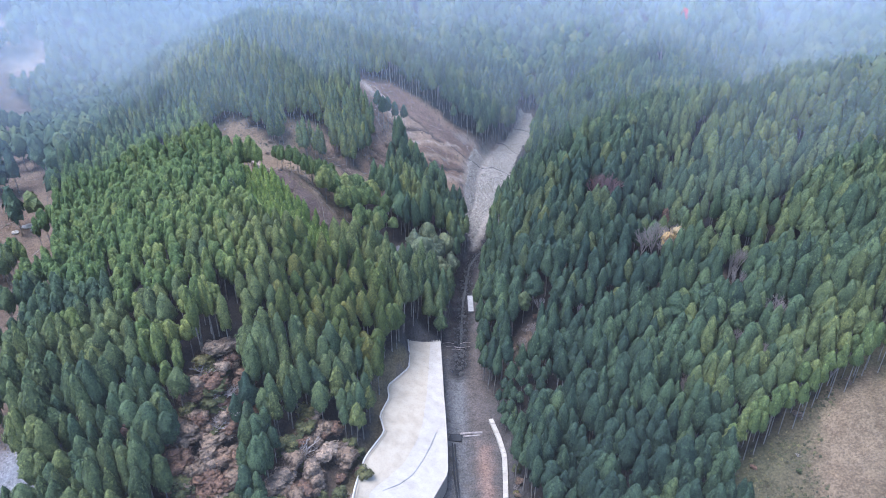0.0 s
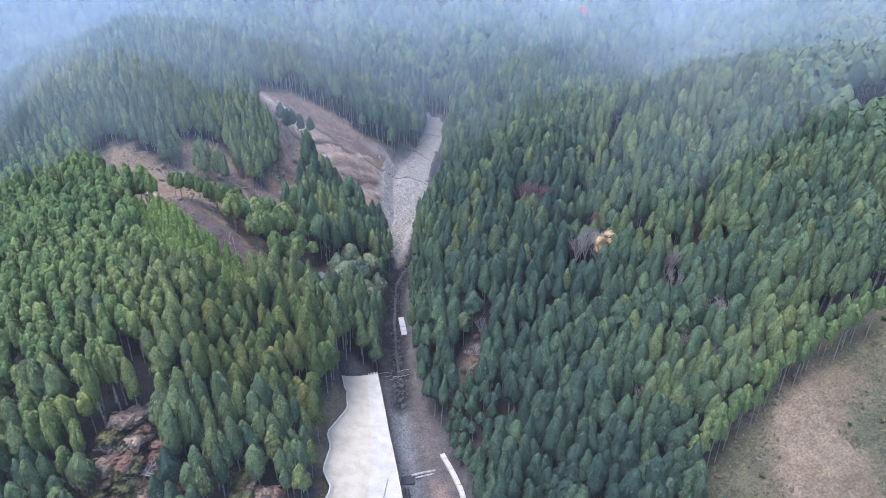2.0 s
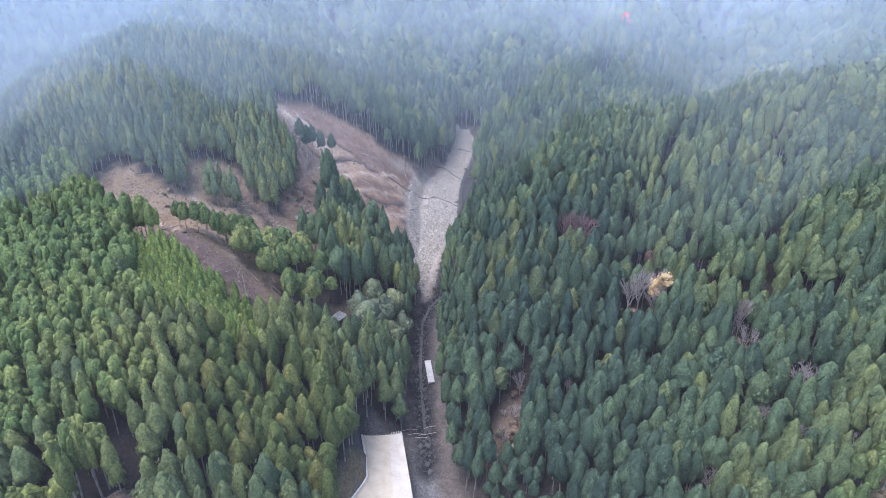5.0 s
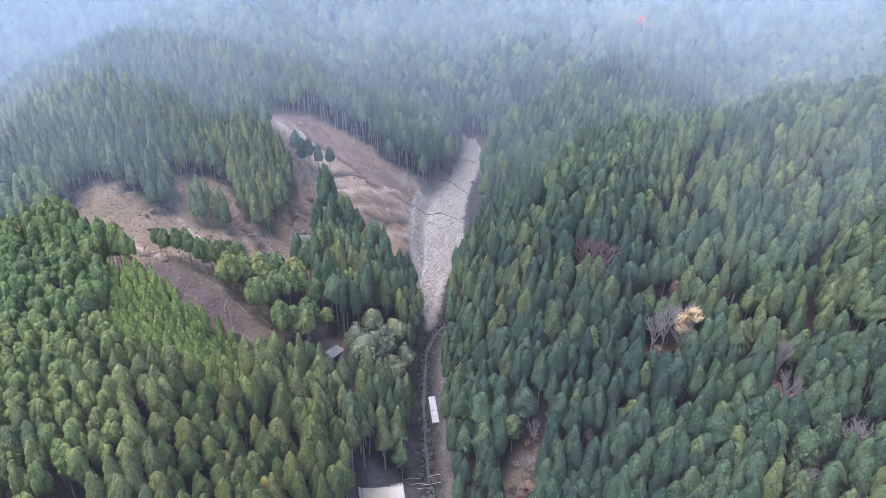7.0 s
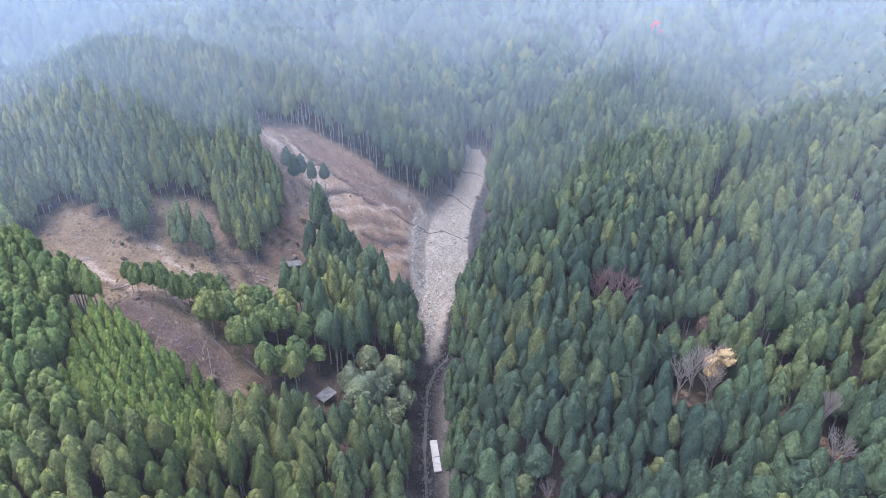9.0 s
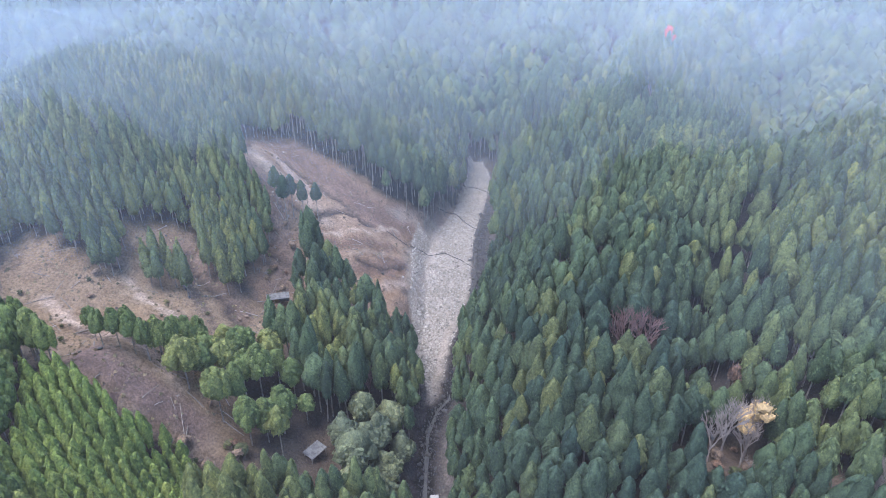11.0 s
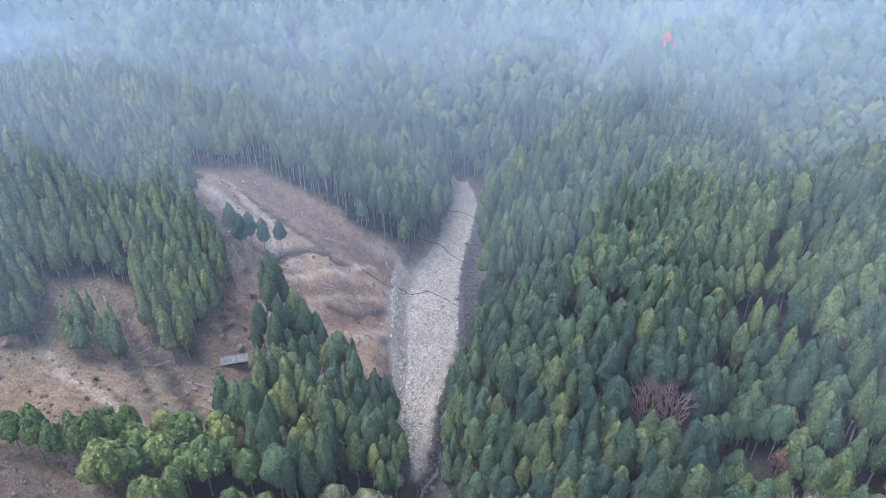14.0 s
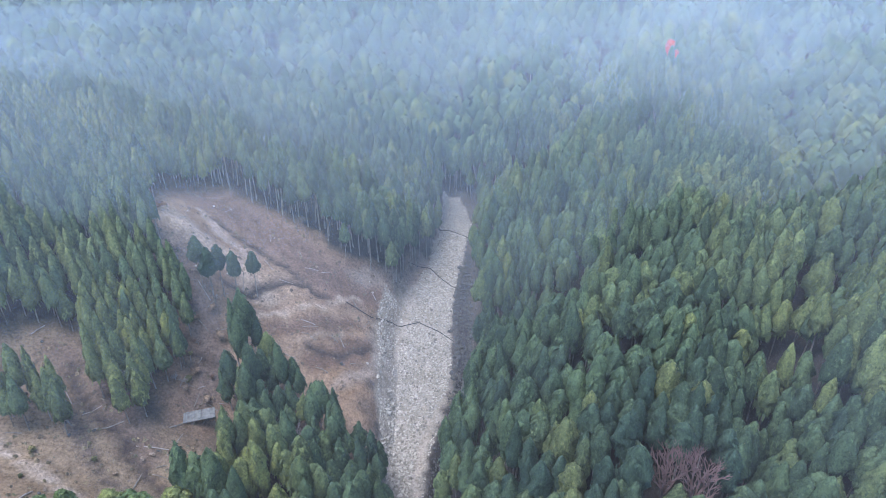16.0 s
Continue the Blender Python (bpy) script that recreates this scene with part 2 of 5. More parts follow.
def bare(x, y):
    r = np.zeros(np.shape(x), bool)
    for o in (SLUMP_SOUTH, SLUMP_NORTH, WEST_VALLEY, EAST_SLOPE, EAST_SCAR, WORKS, SHRUBS, SHRUBS_BY_WALL, EAST_DIP, EAST_HOLLOW, YARD, SHED_YARD, LOW_EDGE, STREAM_GROVE, EVERGREEN_GROVE):
        r |= inside(x, y, o)
    return r


# ---- materials ----
class Nodes:
    """A short way to write node materials."""

    def __init__(self, name):
        self.mat = bpy.data.materials.new(name)
        self.mat.use_nodes = True
        self.tree = self.mat.node_tree
        self.bsdf = self.tree.nodes["Principled BSDF"]
        self.bsdf.inputs["Specular IOR Level"].default_value = 0.25

    def add(self, kind, **values):
        n = self.tree.nodes.new("ShaderNode" + kind)
        for k, v in values.items():
            if k in ("operation", "attribute_name", "blend_type", "data_type", "noise_dimensions", "feature", "distance"):
                setattr(n, k, v)
            else:
                n.inputs[k.replace("_", " ")].default_value = v
        return n

    def link(self, a, b):
        self.tree.links.new(a, b)

    def where(self):
        return self.add("NewGeometry").outputs["Position"]

    def noise(self, scale, detail=4.0, rough=0.6):
        n = self.add("TexNoise", Scale=scale, Detail=detail, Roughness=rough)
        self.link(self.where(), n.inputs["Vector"])
        return n.outputs["Fac"]

    def ramp(self, fac, stops):
        n = self.add("ValToRGB")
        e = n.color_ramp.elements
        while len(e) < len(stops):
            e.new(0.5)
        for el, (p, c) in zip(e, stops):
            el.position, el.color = p, (*c, 1)
        self.link(fac, n.inputs["Fac"])
        return n.outputs["Color"]

    def mix(self, fac, a, b, blend="MIX"):
        n = self.add("Mix", data_type="RGBA", blend_type=blend)
        for src, sock in ((fac, n.inputs[0]), (a, n.inputs[6]), (b, n.inputs[7])):
            if isinstance(src, (int, float)):
                sock.default_value = src
            elif isinstance(src, tuple):
                sock.default_value = (*src, 1)
            else:
                self.link(src, sock)
        return n.outputs[2]

    def math(self, op, a, b=0.0):
        n = self.add("Math", operation=op)
        for src, sock in ((a, n.inputs[0]), (b, n.inputs[1])):
            if isinstance(src, (int, float)):
                sock.default_value = src
            else:
                self.link(src, sock)
        return n.outputs[0]

    def bump(self, fac, strength, metres):
        n = self.add("Bump", Strength=strength, Distance=metres)
        self.link(fac, n.inputs["Height"])
        self.link(n.outputs["Normal"], self.bsdf.inputs["Normal"])

    def done(self, colour, rough=0.85):
        self.link(colour, self.bsdf.inputs["Base Color"])
        self.bsdf.inputs["Roughness"].default_value = rough
        return self.mat


def needles(name, low, mid, high, single=False, spread=1.0):
    """Foliage: tint from tree to tree, finer change from spray to spray."""
    m = Nodes(name)
    tree = m.add("ObjectInfo").outputs["Random"] if single else m.add("Attribute", attribute_name="tint").outputs["Fac"]
    base = m.ramp(tree, ((0.0, low), (0.72 if single else 0.5, mid), (1.0, high)))
    spray = m.add("NewGeometry").outputs["Random Per Island"]
    k = 0.75 * spread
    shade = m.ramp(spray, ((0.0, (1 - 0.48 * k, 1 - 0.44 * k, 1 - 0.42 * k)), (0.55, (0.97, 0.98, 0.97)), (1.0, (1 + 0.5 * k, 1 + 0.42 * k, 1 + 0.25 * k))))
    grain = m.ramp(m.noise(1.9, 5.0, 0.78), ((0.34, (0.48, 0.52, 0.56)), (0.5, (1.0, 1.0, 1.0)), (0.66, (1.55, 1.5, 1.32))))
    shade = m.mix(1.0, shade, grain, "MULTIPLY")
    m.bump(m.noise(2.4, 5.0, 0.72), 0.9, 0.5)
    m.bsdf.inputs["Specular IOR Level"].default_value = 0.15
    return m.done(m.mix(1.0, base, shade, "MULTIPLY"), 0.75)


def single_needles(name, low, mid, high):
    """The same for trees that stand as things of their own."""
    return needles(name, low, mid, high, True)


def earth():
    m = Nodes("earth")
    zone = m.add("Attribute", attribute_name="soil").outputs["Color"]
    fine = m.ramp(m.noise(1.7, 7.0, 0.74), ((0.3, (0.45, 0.44, 0.42)), (0.5, (1.0, 1.0, 1.0)), (0.7, (1.6, 1.56, 1.5))))
    patch = m.ramp(m.noise(0.33, 6.0, 0.7), ((0.33, (0.74, 0.72, 0.7)), (0.5, (1.0, 1.0, 1.0)), (0.68, (1.2, 1.17, 1.13))))
    wide = m.ramp(m.noise(0.09, 5.0, 0.65), ((0.3, (0.82, 0.79, 0.74)), (0.55, (1.0, 1.0, 1.0)), (0.75, (1.16, 1.14, 1.1))))
    m.bump(m.noise(0.9, 8.0, 0.75), 1.0, 0.8)
    return m.done(m.mix(1.0, m.mix(1.0, m.mix(1.0, zone, fine, "MULTIPLY"), patch, "MULTIPLY"), wide, "MULTIPLY"), 0.95)


def rocky(name, low, high, scale=1.5):
    m = Nodes(name)
    each = m.add("NewGeometry").outputs["Random Per Island"]
    one = m.ramp(each, ((0.0, low), (1.0, high)))
    grain = m.ramp(m.noise(scale, 6.0, 0.7), ((0.25, (0.65, 0.65, 0.66)), (0.6, (1.05, 1.04, 1.02)), (0.85, (1.3, 1.28, 1.24))))
    m.bump(m.noise(scale * 2.2, 5.0), 0.5, 0.08)
    return m.done(m.mix(1.0, one, grain, "MULTIPLY"), 0.88)


def barky(name, low, high):
    m = Nodes(name)
    m.bump(m.noise(5.0, 4.0), 0.5, 0.05)
    return m.done(m.ramp(m.noise(0.8, 5.0), ((0.3, low), (0.7, high))), 0.9)


CEDAR_RANGE = ((0.036, 0.058, 0.041), (0.066, 0.098, 0.052), (0.128, 0.146, 0.052))
NEEDLES = needles("needles", *CEDAR_RANGE)
FAR_NEEDLES = needles("far_needles", *CEDAR_RANGE, spread=0.45)
RIDGE_LEAVES = needles("ridge_leaves", (0.06, 0.098, 0.036), (0.09, 0.13, 0.042), (0.14, 0.16, 0.05))
FRESH = needles("fresh_needles", (0.12, 0.172, 0.046), (0.152, 0.205, 0.052), (0.2, 0.24, 0.064), spread=0.8)
SINGLE = single_needles("single_needles", (0.034, 0.058, 0.044), (0.056, 0.083, 0.05), (0.12, 0.135, 0.055))
WEST_SINGLE = single_needles("olive_needles", (0.066, 0.092, 0.03), (0.098, 0.118, 0.036), (0.155, 0.15, 0.046))
LIGHT_LEAVES = single_needles("olive_green_leaves", (0.085, 0.12, 0.045), (0.115, 0.15, 0.052), (0.165, 0.178, 0.06))
BROAD = single_needles("evergreen_leaves", (0.088, 0.104, 0.066), (0.115, 0.134, 0.076), (0.155, 0.166, 0.084))
RED = single_needles("red_leaves", (0.30, 0.035, 0.02), (0.36, 0.05, 0.03), (0.4, 0.06, 0.03))
AMBER = single_needles("amber_leaves", (0.42, 0.3, 0.14), (0.48, 0.34, 0.17), (0.52, 0.4, 0.2))
RUST = single_needles("rust_leaves", (0.13, 0.078, 0.055), (0.165, 0.102, 0.072), (0.21, 0.142, 0.1))
BARK = barky("bark", (0.10, 0.085, 0.07), (0.26, 0.23, 0.19))
PALE_BARK = barky("pale_bark", (0.13, 0.12, 0.10), (0.27, 0.25, 0.215))
TWIG = barky("twig", (0.17, 0.14, 0.12), (0.33, 0.285, 0.25))
DARK_TWIG = barky("dark_twig", (0.10, 0.06, 0.055), (0.2, 0.13, 0.12))
EARTH = earth()
STONE = rocky("pale_stone", (0.12, 0.106, 0.086), (0.40, 0.36, 0.3))
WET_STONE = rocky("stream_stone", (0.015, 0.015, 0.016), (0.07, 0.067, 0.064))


def concrete(name, low, high, scale=0.35):
    m = Nodes(name)
    stain = m.ramp(m.noise(scale, 6.0, 0.65), ((0.3, low), (0.6, high)))
    grain = m.ramp(m.noise(3.0, 6.0, 0.7), ((0.2, (0.85, 0.84, 0.82)), (0.7, (1.06, 1.05, 1.04))))
    m.bump(m.noise(1.6, 6.0), 0.4, 0.12)
    return m.done(m.mix(1.0, stain, grain, "MULTIPLY"), 0.85)


CREAM = concrete("sprayed_mortar", (0.315, 0.262, 0.188), (0.40, 0.34, 0.25))
WHITE = concrete("new_concrete", (0.325, 0.285, 0.23), (0.41, 0.365, 0.3))
RIM_WHITE = concrete("rim_mortar", (0.38, 0.345, 0.295), (0.52, 0.48, 0.42), 1.2)
SLAB = concrete("slab_concrete", (0.22, 0.212, 0.2), (0.34, 0.328, 0.31), 0.9)
GREY = concrete("old_concrete", (0.22, 0.22, 0.22), (0.36, 0.36, 0.35))
DARK_CONCRETE = concrete("damp_concrete", (0.03, 0.03, 0.031), (0.075, 0.073, 0.071))
OLD_SHEET = concrete("weathered_sheet", (0.06, 0.058, 0.056), (0.15, 0.147, 0.14), 1.1)
BLACK = concrete("black_plastic", (0.02, 0.02, 0.022), (0.035, 0.035, 0.036))
WATER = Nodes("water")
WATER.bump(WATER.noise(1.5, 3.0), 0.2, 0.05)
WATER = WATER.done(WATER.ramp(WATER.noise(0.4), ((0.3, (0.035, 0.035, 0.034)), (0.7, (0.07, 0.068, 0.062)))), 0.6)


def veil(name, thick, east=None, colour=(0.76, 0.875, 1.0)):
    """Thin hanging mist: mostly clear, the rest scatters the sky's light."""
    m = Nodes(name)
    t = m.tree
    t.nodes.remove(m.bsdf)
    clear, white, through_light, both, out = (m.add(k) for k in ("BsdfTransparent", "BsdfDiffuse", "BsdfTranslucent", "MixShader", "MixShader"))
    white.inputs["Color"].default_value = through_light.inputs["Color"].default_value = (*colour, 1)
    m.link(white.outputs[0], both.inputs[1])
    m.link(through_light.outputs[0], both.inputs[2])
    wisps = m.add("MapRange")
    m.link(m.noise(0.007, 3.0, 0.5), wisps.inputs["Value"])
    for n, v in zip(("From Min", "From Max", "To Min", "To Max"), (0.3, 0.7, 0.7 * thick, 1.3 * thick)):
        wisps.inputs[n].default_value = v
    # thicker towards the cloud base
    split, rise = m.add("SeparateXYZ"), m.add("MapRange")
    m.link(m.where(), split.inputs[0])
    m.link(split.outputs["Z"], rise.inputs["Value"])
    for n, v in zip(("From Min", "From Max", "To Min", "To Max"), (22, 90, 0.25, 1.45)):
        rise.inputs[n].default_value = v
    dense = m.math("MULTIPLY", wisps.outputs["Result"], rise.outputs["Result"])
    if east:
        # banks that lie over one side of the valley
        fade = m.add("MapRange")
        m.link(split.outputs["X"], fade.inputs["Value"])
        for n, v in zip(("From Min", "From Max", "To Min", "To Max"), (*east, 1.0)):
            fade.inputs[n].default_value = v
        dense = m.math("MULTIPLY", dense, fade.outputs["Result"])
    m.link(dense, out.inputs["Fac"])
    m.link(clear.outputs[0], out.inputs[1])
    m.link(both.outputs[0], out.inputs[2])
    m.link(out.outputs[0], t.nodes["Material Output"].inputs["Surface"])
    return m.mat


# ---- mesh helpers ----
def mesh_from(name, verts, faces, material, tint=None, smooth=False):
    me = bpy.data.meshes.new(name)
    n = len(faces)
    me.vertices.add(len(verts))
    me.vertices.foreach_set("co", np.asarray(verts, np.float32).ravel())
    me.loops.add(faces.size)
    me.loops.foreach_set("vertex_index", np.asarray(faces, np.int32).ravel())
    me.polygons.add(n)
    me.polygons.foreach_set("loop_start", np.arange(n, dtype=np.int32) * faces.shape[1])
    me.polygons.foreach_set("use_smooth", np.full(n, smooth))
    me.update(calc_edges=True)
    me.materials.append(material)
    if tint is not None:
        me.attributes.new("tint", "FLOAT", "POINT").data.foreach_set("value", np.asarray(tint, np.float32))
    return me


def part(name, mesh, parent, label=""):
    ob = new(name, mesh)
    ob.parent = parent
    return tagged(ob, label)


def empty(name, place=(0, 0, 0), turn=0.0):
    ob = new(name)
    ob.empty_display_size = 0.5
    ob.matrix_world = Matrix.Translation(place) @ Matrix.Rotation(turn, 4, "Z")
    return ob


def join(pieces):
    """Many (verts, triangles) as one."""
    v, f, k = [], [], 0
    for a, b in pieces:
        v.append(np.asarray(a, float))
        f.append(np.asarray(b, int) + k)
        k += len(a)
    return np.concatenate(v), np.concatenate(f)


def tube(points, radii, sides=6):
    p, r = np.asarray(points, float), np.broadcast_to(np.asarray(radii, float), (len(points),))
    d = np.gradient(p, axis=0)
    d /= np.linalg.norm(d, axis=1)[:, None]
    ref = np.where(np.abs(d[:, 2:3]) > 0.9, [[1.0, 0, 0]], [[0, 0, 1.0]])
    u = np.cross(d, ref)
    u /= np.linalg.norm(u, axis=1)[:, None]
    w = np.cross(d, u)
    a = np.arange(sides) * 2 * np.pi / sides
    v = (p[:, None] + r[:, None, None] * (np.cos(a)[None, :, None] * u[:, None] + np.sin(a)[None, :, None] * w[:, None])).reshape(-1, 3)
    f = []
    for i in range(len(p) - 1):
        for k in range(sides):
            q = (i * sides + k, i * sides + (k + 1) % sides, (i + 1) * sides + (k + 1) % sides, (i + 1) * sides + k)
            f += [(q[0], q[1], q[2]), (q[0], q[2], q[3])]
    for k in range(1, sides - 1):
        f += [(0, k + 1, k), ((len(p) - 1) * sides, (len(p) - 1) * sides + k, (len(p) - 1) * sides + k + 1)]
    return v, np.array(f)


# ---- the ground ----
def terrain():
    gx = np.concatenate([np.linspace(-1100, -300, 41)[:-1], np.arange(-300, -110, 5.0), np.arange(-110, -90, 1.6), np.arange(-90, 60, 1.4), np.arange(60, 130, 2.0), np.arange(130, 320, 5.0), np.linspace(320, 1300, 50)])
    gy = np.concatenate([np.linspace(-300, 60, 24)[:-1], np.arange(60, 195, 1.8), np.arange(195, 395, 1.4), np.arange(395, 560, 5.0), np.linspace(560, 1900, 90)])
    X, Y = np.meshgrid(gx, gy)
    Z = ground(X, Y)
    v = np.stack([X, Y, Z], -1).reshape(-1, 3)
    n = len(gx)
    i = (np.arange(len(gy) - 1)[:, None] * n + np.arange(n - 1)).ravel()
    me = mesh_from("ground", v, np.stack([i, i + 1, i + n + 1, i + n], -1), EARTH, smooth=True)
    x, y = X.ravel(), Y.ravel()
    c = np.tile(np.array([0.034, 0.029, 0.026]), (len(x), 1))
    dry = np.clip(0.5 + 0.5 * waves(x, y, 30, 21), 0, 1)[:, None]
    soil = np.array([0.205, 0.142, 0.098]) * (1 - dry) + np.array([0.27, 0.198, 0.142]) * dry
    grass = np.array([0.065, 0.066, 0.036]) * (1 - dry) + np.array([0.115, 0.096, 0.056]) * dry
    brush = np.array([0.07, 0.055, 0.042]) * (1 - dry) + np.array([0.12, 0.088, 0.065]) * dry
    for o, col in ((SHRUBS, brush), (SHRUBS_BY_WALL, brush), (EAST_DIP, brush), (EAST_HOLLOW, brush), (AMBER_GAP, brush), (YARD, brush), (SHED_YARD, brush), (LOW_EDGE, brush), (SLIP_RIM, brush), (SLUMP_SOUTH, 0.82 * soil * (1.0, 1.0, 0.9)), (SLUMP_NORTH, 0.92 * soil * (1.05, 1.0, 0.94)), (WEST_VALLEY, 0.62 * soil), (EAST_SLOPE, grass), (GRASS_SCAR, 0.48 * soil * (1.05, 0.98, 0.92) + 0.62 * grass), (EAST_SCAR, soil), (WORKS, np.array([0.078, 0.069, 0.063]) + 0 * soil)):
        ux, uy = x + 1.5 * waves(x, y, 9, 8), y + 1.5 * waves(x, y, 8, 9)
        k = sum(inside(ux + 3.2 * math.cos(a), uy + 3.2 * math.sin(a), o).astype(float) for a in np.arange(8) * math.pi / 4)[:, None] / 8
        k = np.clip(1.6 * k, 0, 1)
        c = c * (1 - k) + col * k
    k = inside(x, y, STONE_FIELD)
    c[k] = (0.25, 0.224, 0.19)
    # gullies also get a dark line: the shade in them put into the soil colour
    for line, w, col in TRACKS_AND_SHADE + tuple((g, 1.05, (0.05, 0.037, 0.031)) for g in GULLIES):
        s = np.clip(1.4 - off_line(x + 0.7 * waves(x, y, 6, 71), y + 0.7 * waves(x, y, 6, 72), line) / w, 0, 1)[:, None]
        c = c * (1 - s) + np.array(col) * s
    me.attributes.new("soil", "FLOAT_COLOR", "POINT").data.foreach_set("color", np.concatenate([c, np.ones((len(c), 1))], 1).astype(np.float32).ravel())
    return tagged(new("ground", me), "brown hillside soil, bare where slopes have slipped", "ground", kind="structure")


# worn tracks, washed gullies, soil tones and painted shade: line, half width, colour
TRACKS_AND_SHADE = (
    # darker brown soil, with shade at the upper trees' foot put into its colour
    (((-38, 323), (-30, 322), (-20, 318), (-9, 312), (-1, 306), (10, 310)), 8.5, (0.135, 0.09, 0.068)),
    (((-42, 303), (-36, 300), (-29, 299), (-23, 298), (-18, 294)), 4.0, (0.33, 0.25, 0.185)),
    (((-34, 314), (-28, 308), (-20, 303)), 1.5, (0.30, 0.23, 0.185)),
    (BERMS[0], 0.7, (0.31, 0.24, 0.182)),
    # bank below the upper bench, its shade put into the soil colour
    (((-15, 283.5), (-8, 286.5), (0, 290.5), (6, 295)), 2.0, (0.13, 0.086, 0.062)),
    (BERMS[1], 0.55, (0.25, 0.188, 0.14)),
    # the lower bank, shade painted in likewise to bring out the relief
    (((-5, 278), (1, 281), (6, 286), (11, 290)), 3.2, (0.125, 0.08, 0.058)),
    (((0.5, 272.5), (8, 279), (12.5, 288)), 1.4, (0.285, 0.22, 0.174)),
    (((29, 328), (23.3, 312), (20, 300.5), (15, 289), (12.3, 277)), 2.0, (0.27, 0.238, 0.2)),
    (((8, 312), (18, 319), (26, 326), (33, 338)), 3.2, (0.19, 0.15, 0.122)),
    (((13.5, 284), (15.5, 298), (19, 309), (25, 320)), 3.6, (0.24, 0.208, 0.172)),
    (((-33, 292), (-30, 282), (-27, 270), (-30, 260)), 3.5, (0.15, 0.11, 0.088)),
    (((-64, 246), (-58, 240), (-50, 236), (-44, 232)), 1.1, (0.34, 0.27, 0.21)),
    (((-80, 236), (-66, 226), (-54, 219), (-45, 212)), 1.3, (0.34, 0.265, 0.205)),
    (((-60, 210), (-50, 206), (-42, 205)), 5.0, (0.12, 0.085, 0.072)),
    (((-52, 264), (-50, 250), (-44, 240), (-38, 236)), 1.0, (0.10, 0.075, 0.06)),
    (((-38, 246), (-45, 256), (-55, 264)), 4.0, (0.14, 0.10, 0.075)),
    (((9, 60), (12, 110), (12, 140), (11, 165), (10, 185)), 4.0, (0.105, 0.087, 0.075)),
    (((4.5, 60), (4.8, 130), (5, 172)), 3.2, (0.125, 0.121, 0.117)),
    (((33.4, 287), (32.3, 279.5), (26.8, 271.8), (21.5, 264), (18.8, 258), (17.5, 251), (14, 240)), 1.7, (0.26, 0.225, 0.187)),
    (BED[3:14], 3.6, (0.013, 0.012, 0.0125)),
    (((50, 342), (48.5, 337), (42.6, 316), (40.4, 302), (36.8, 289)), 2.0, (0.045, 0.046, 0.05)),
    (((11.8, 60), (12.8, 110), (12.6, 132)), 2.0, (0.215, 0.142, 0.108)),
    (((-24, 60), (-22.5, 105), (-20.5, 118), (-17, 129), (-18.6, 140), (-17.5, 150), (-12, 161)), 2.4, (0.125, 0.10, 0.055)),
    (((-290, 399), (-266, 400), (-252, 402)), 13.0, (0.33, 0.26, 0.2)),
    (((-190, 326), (-193, 346), (-182, 362), (-168, 380)), 5.0, (0.22, 0.15, 0.12)),
    (((-102, 108), (-96, 95), (-98, 60)), 9.0, (0.22, 0.22, 0.225)),
    (((17, 225), (16, 205), (13, 190)), 1.3, (0.12, 0.104, 0.094)),
)
terrain()


def mist():
    """Hanging mist: a thin flat layer over the valley, and sheets of it that thicken up the valley."""
    nx, ny = 40, 40
    X, Y = np.meshgrid(np.linspace(-1000, 1100, nx), np.linspace(-120, 1500, ny))
    i = (np.arange(ny - 1)[:, None] * nx + np.arange(nx - 1)).ravel()
    layers = [(np.stack([X, Y, 107 + 2.0 * waves(X, Y, 300, 77)], -1), nx, i, 0.0095, None)]
    for y, thick, east in ((204, 0.085, (50, 120, 0.0)), (242, 0.105, (-25, -85, 0.2)), (290, 0.105, None), (345, 0.1, None), (415, 0.1, None), (530, 0.19, None)):
        nx, nz = 120, 16
        X, Z = np.meshgrid(np.linspace(-900, 1000, nx), np.linspace(-40, 105, nz))
        Y = y + (9 if y > 300 else 5) * waves(X, Z, 190, y) + 5 * waves(X, Z, 60, y + 1) - (0.08 if y > 350 else 0.02) * (X - 40) ** 2 / 100 - (0.13 if 250 < y < 350 else 0.03) * np.minimum((X + 30) / 10, 0) ** 2 * (y > 250) + (0.45 if y > 350 else 0.3) * (Z - 50)
        i = (np.arange(nz - 1)[:, None] * nx + np.arange(nx - 1)).ravel()
        layers.append((np.stack([X, Y, Z], -1), nx, i, thick, east))
    for v, nx, i, thick, east in layers:
        me = mesh_from("mist", v.reshape(-1, 3), np.stack([i, i + 1, i + nx + 1, i + nx], -1), veil("mist", thick, east, (0.88, 0.92, 1.0) if thick < 0.1 else (0.82, 0.91, 1.0)), smooth=True)
        tagged(new("mist", me), "thin grey mist hanging over the valley", "mist", kind="structure")


mist()


# ---- trees ----
def profile(kind, h):
    if kind == "pointed":
        return np.minimum(1, 0.62 + 1.5 * h) * (1 - h ** 1.6) ** 0.84 * 1.03
    if kind == "domed":
        return np.minimum(1, 0.66 + 1.2 * h) * (1 - h ** 2.55) ** 0.75
    return np.sqrt(np.clip(1 - (2 * h - 0.9) ** 2 / 1.25, 0, 1))


TALL = 3.8


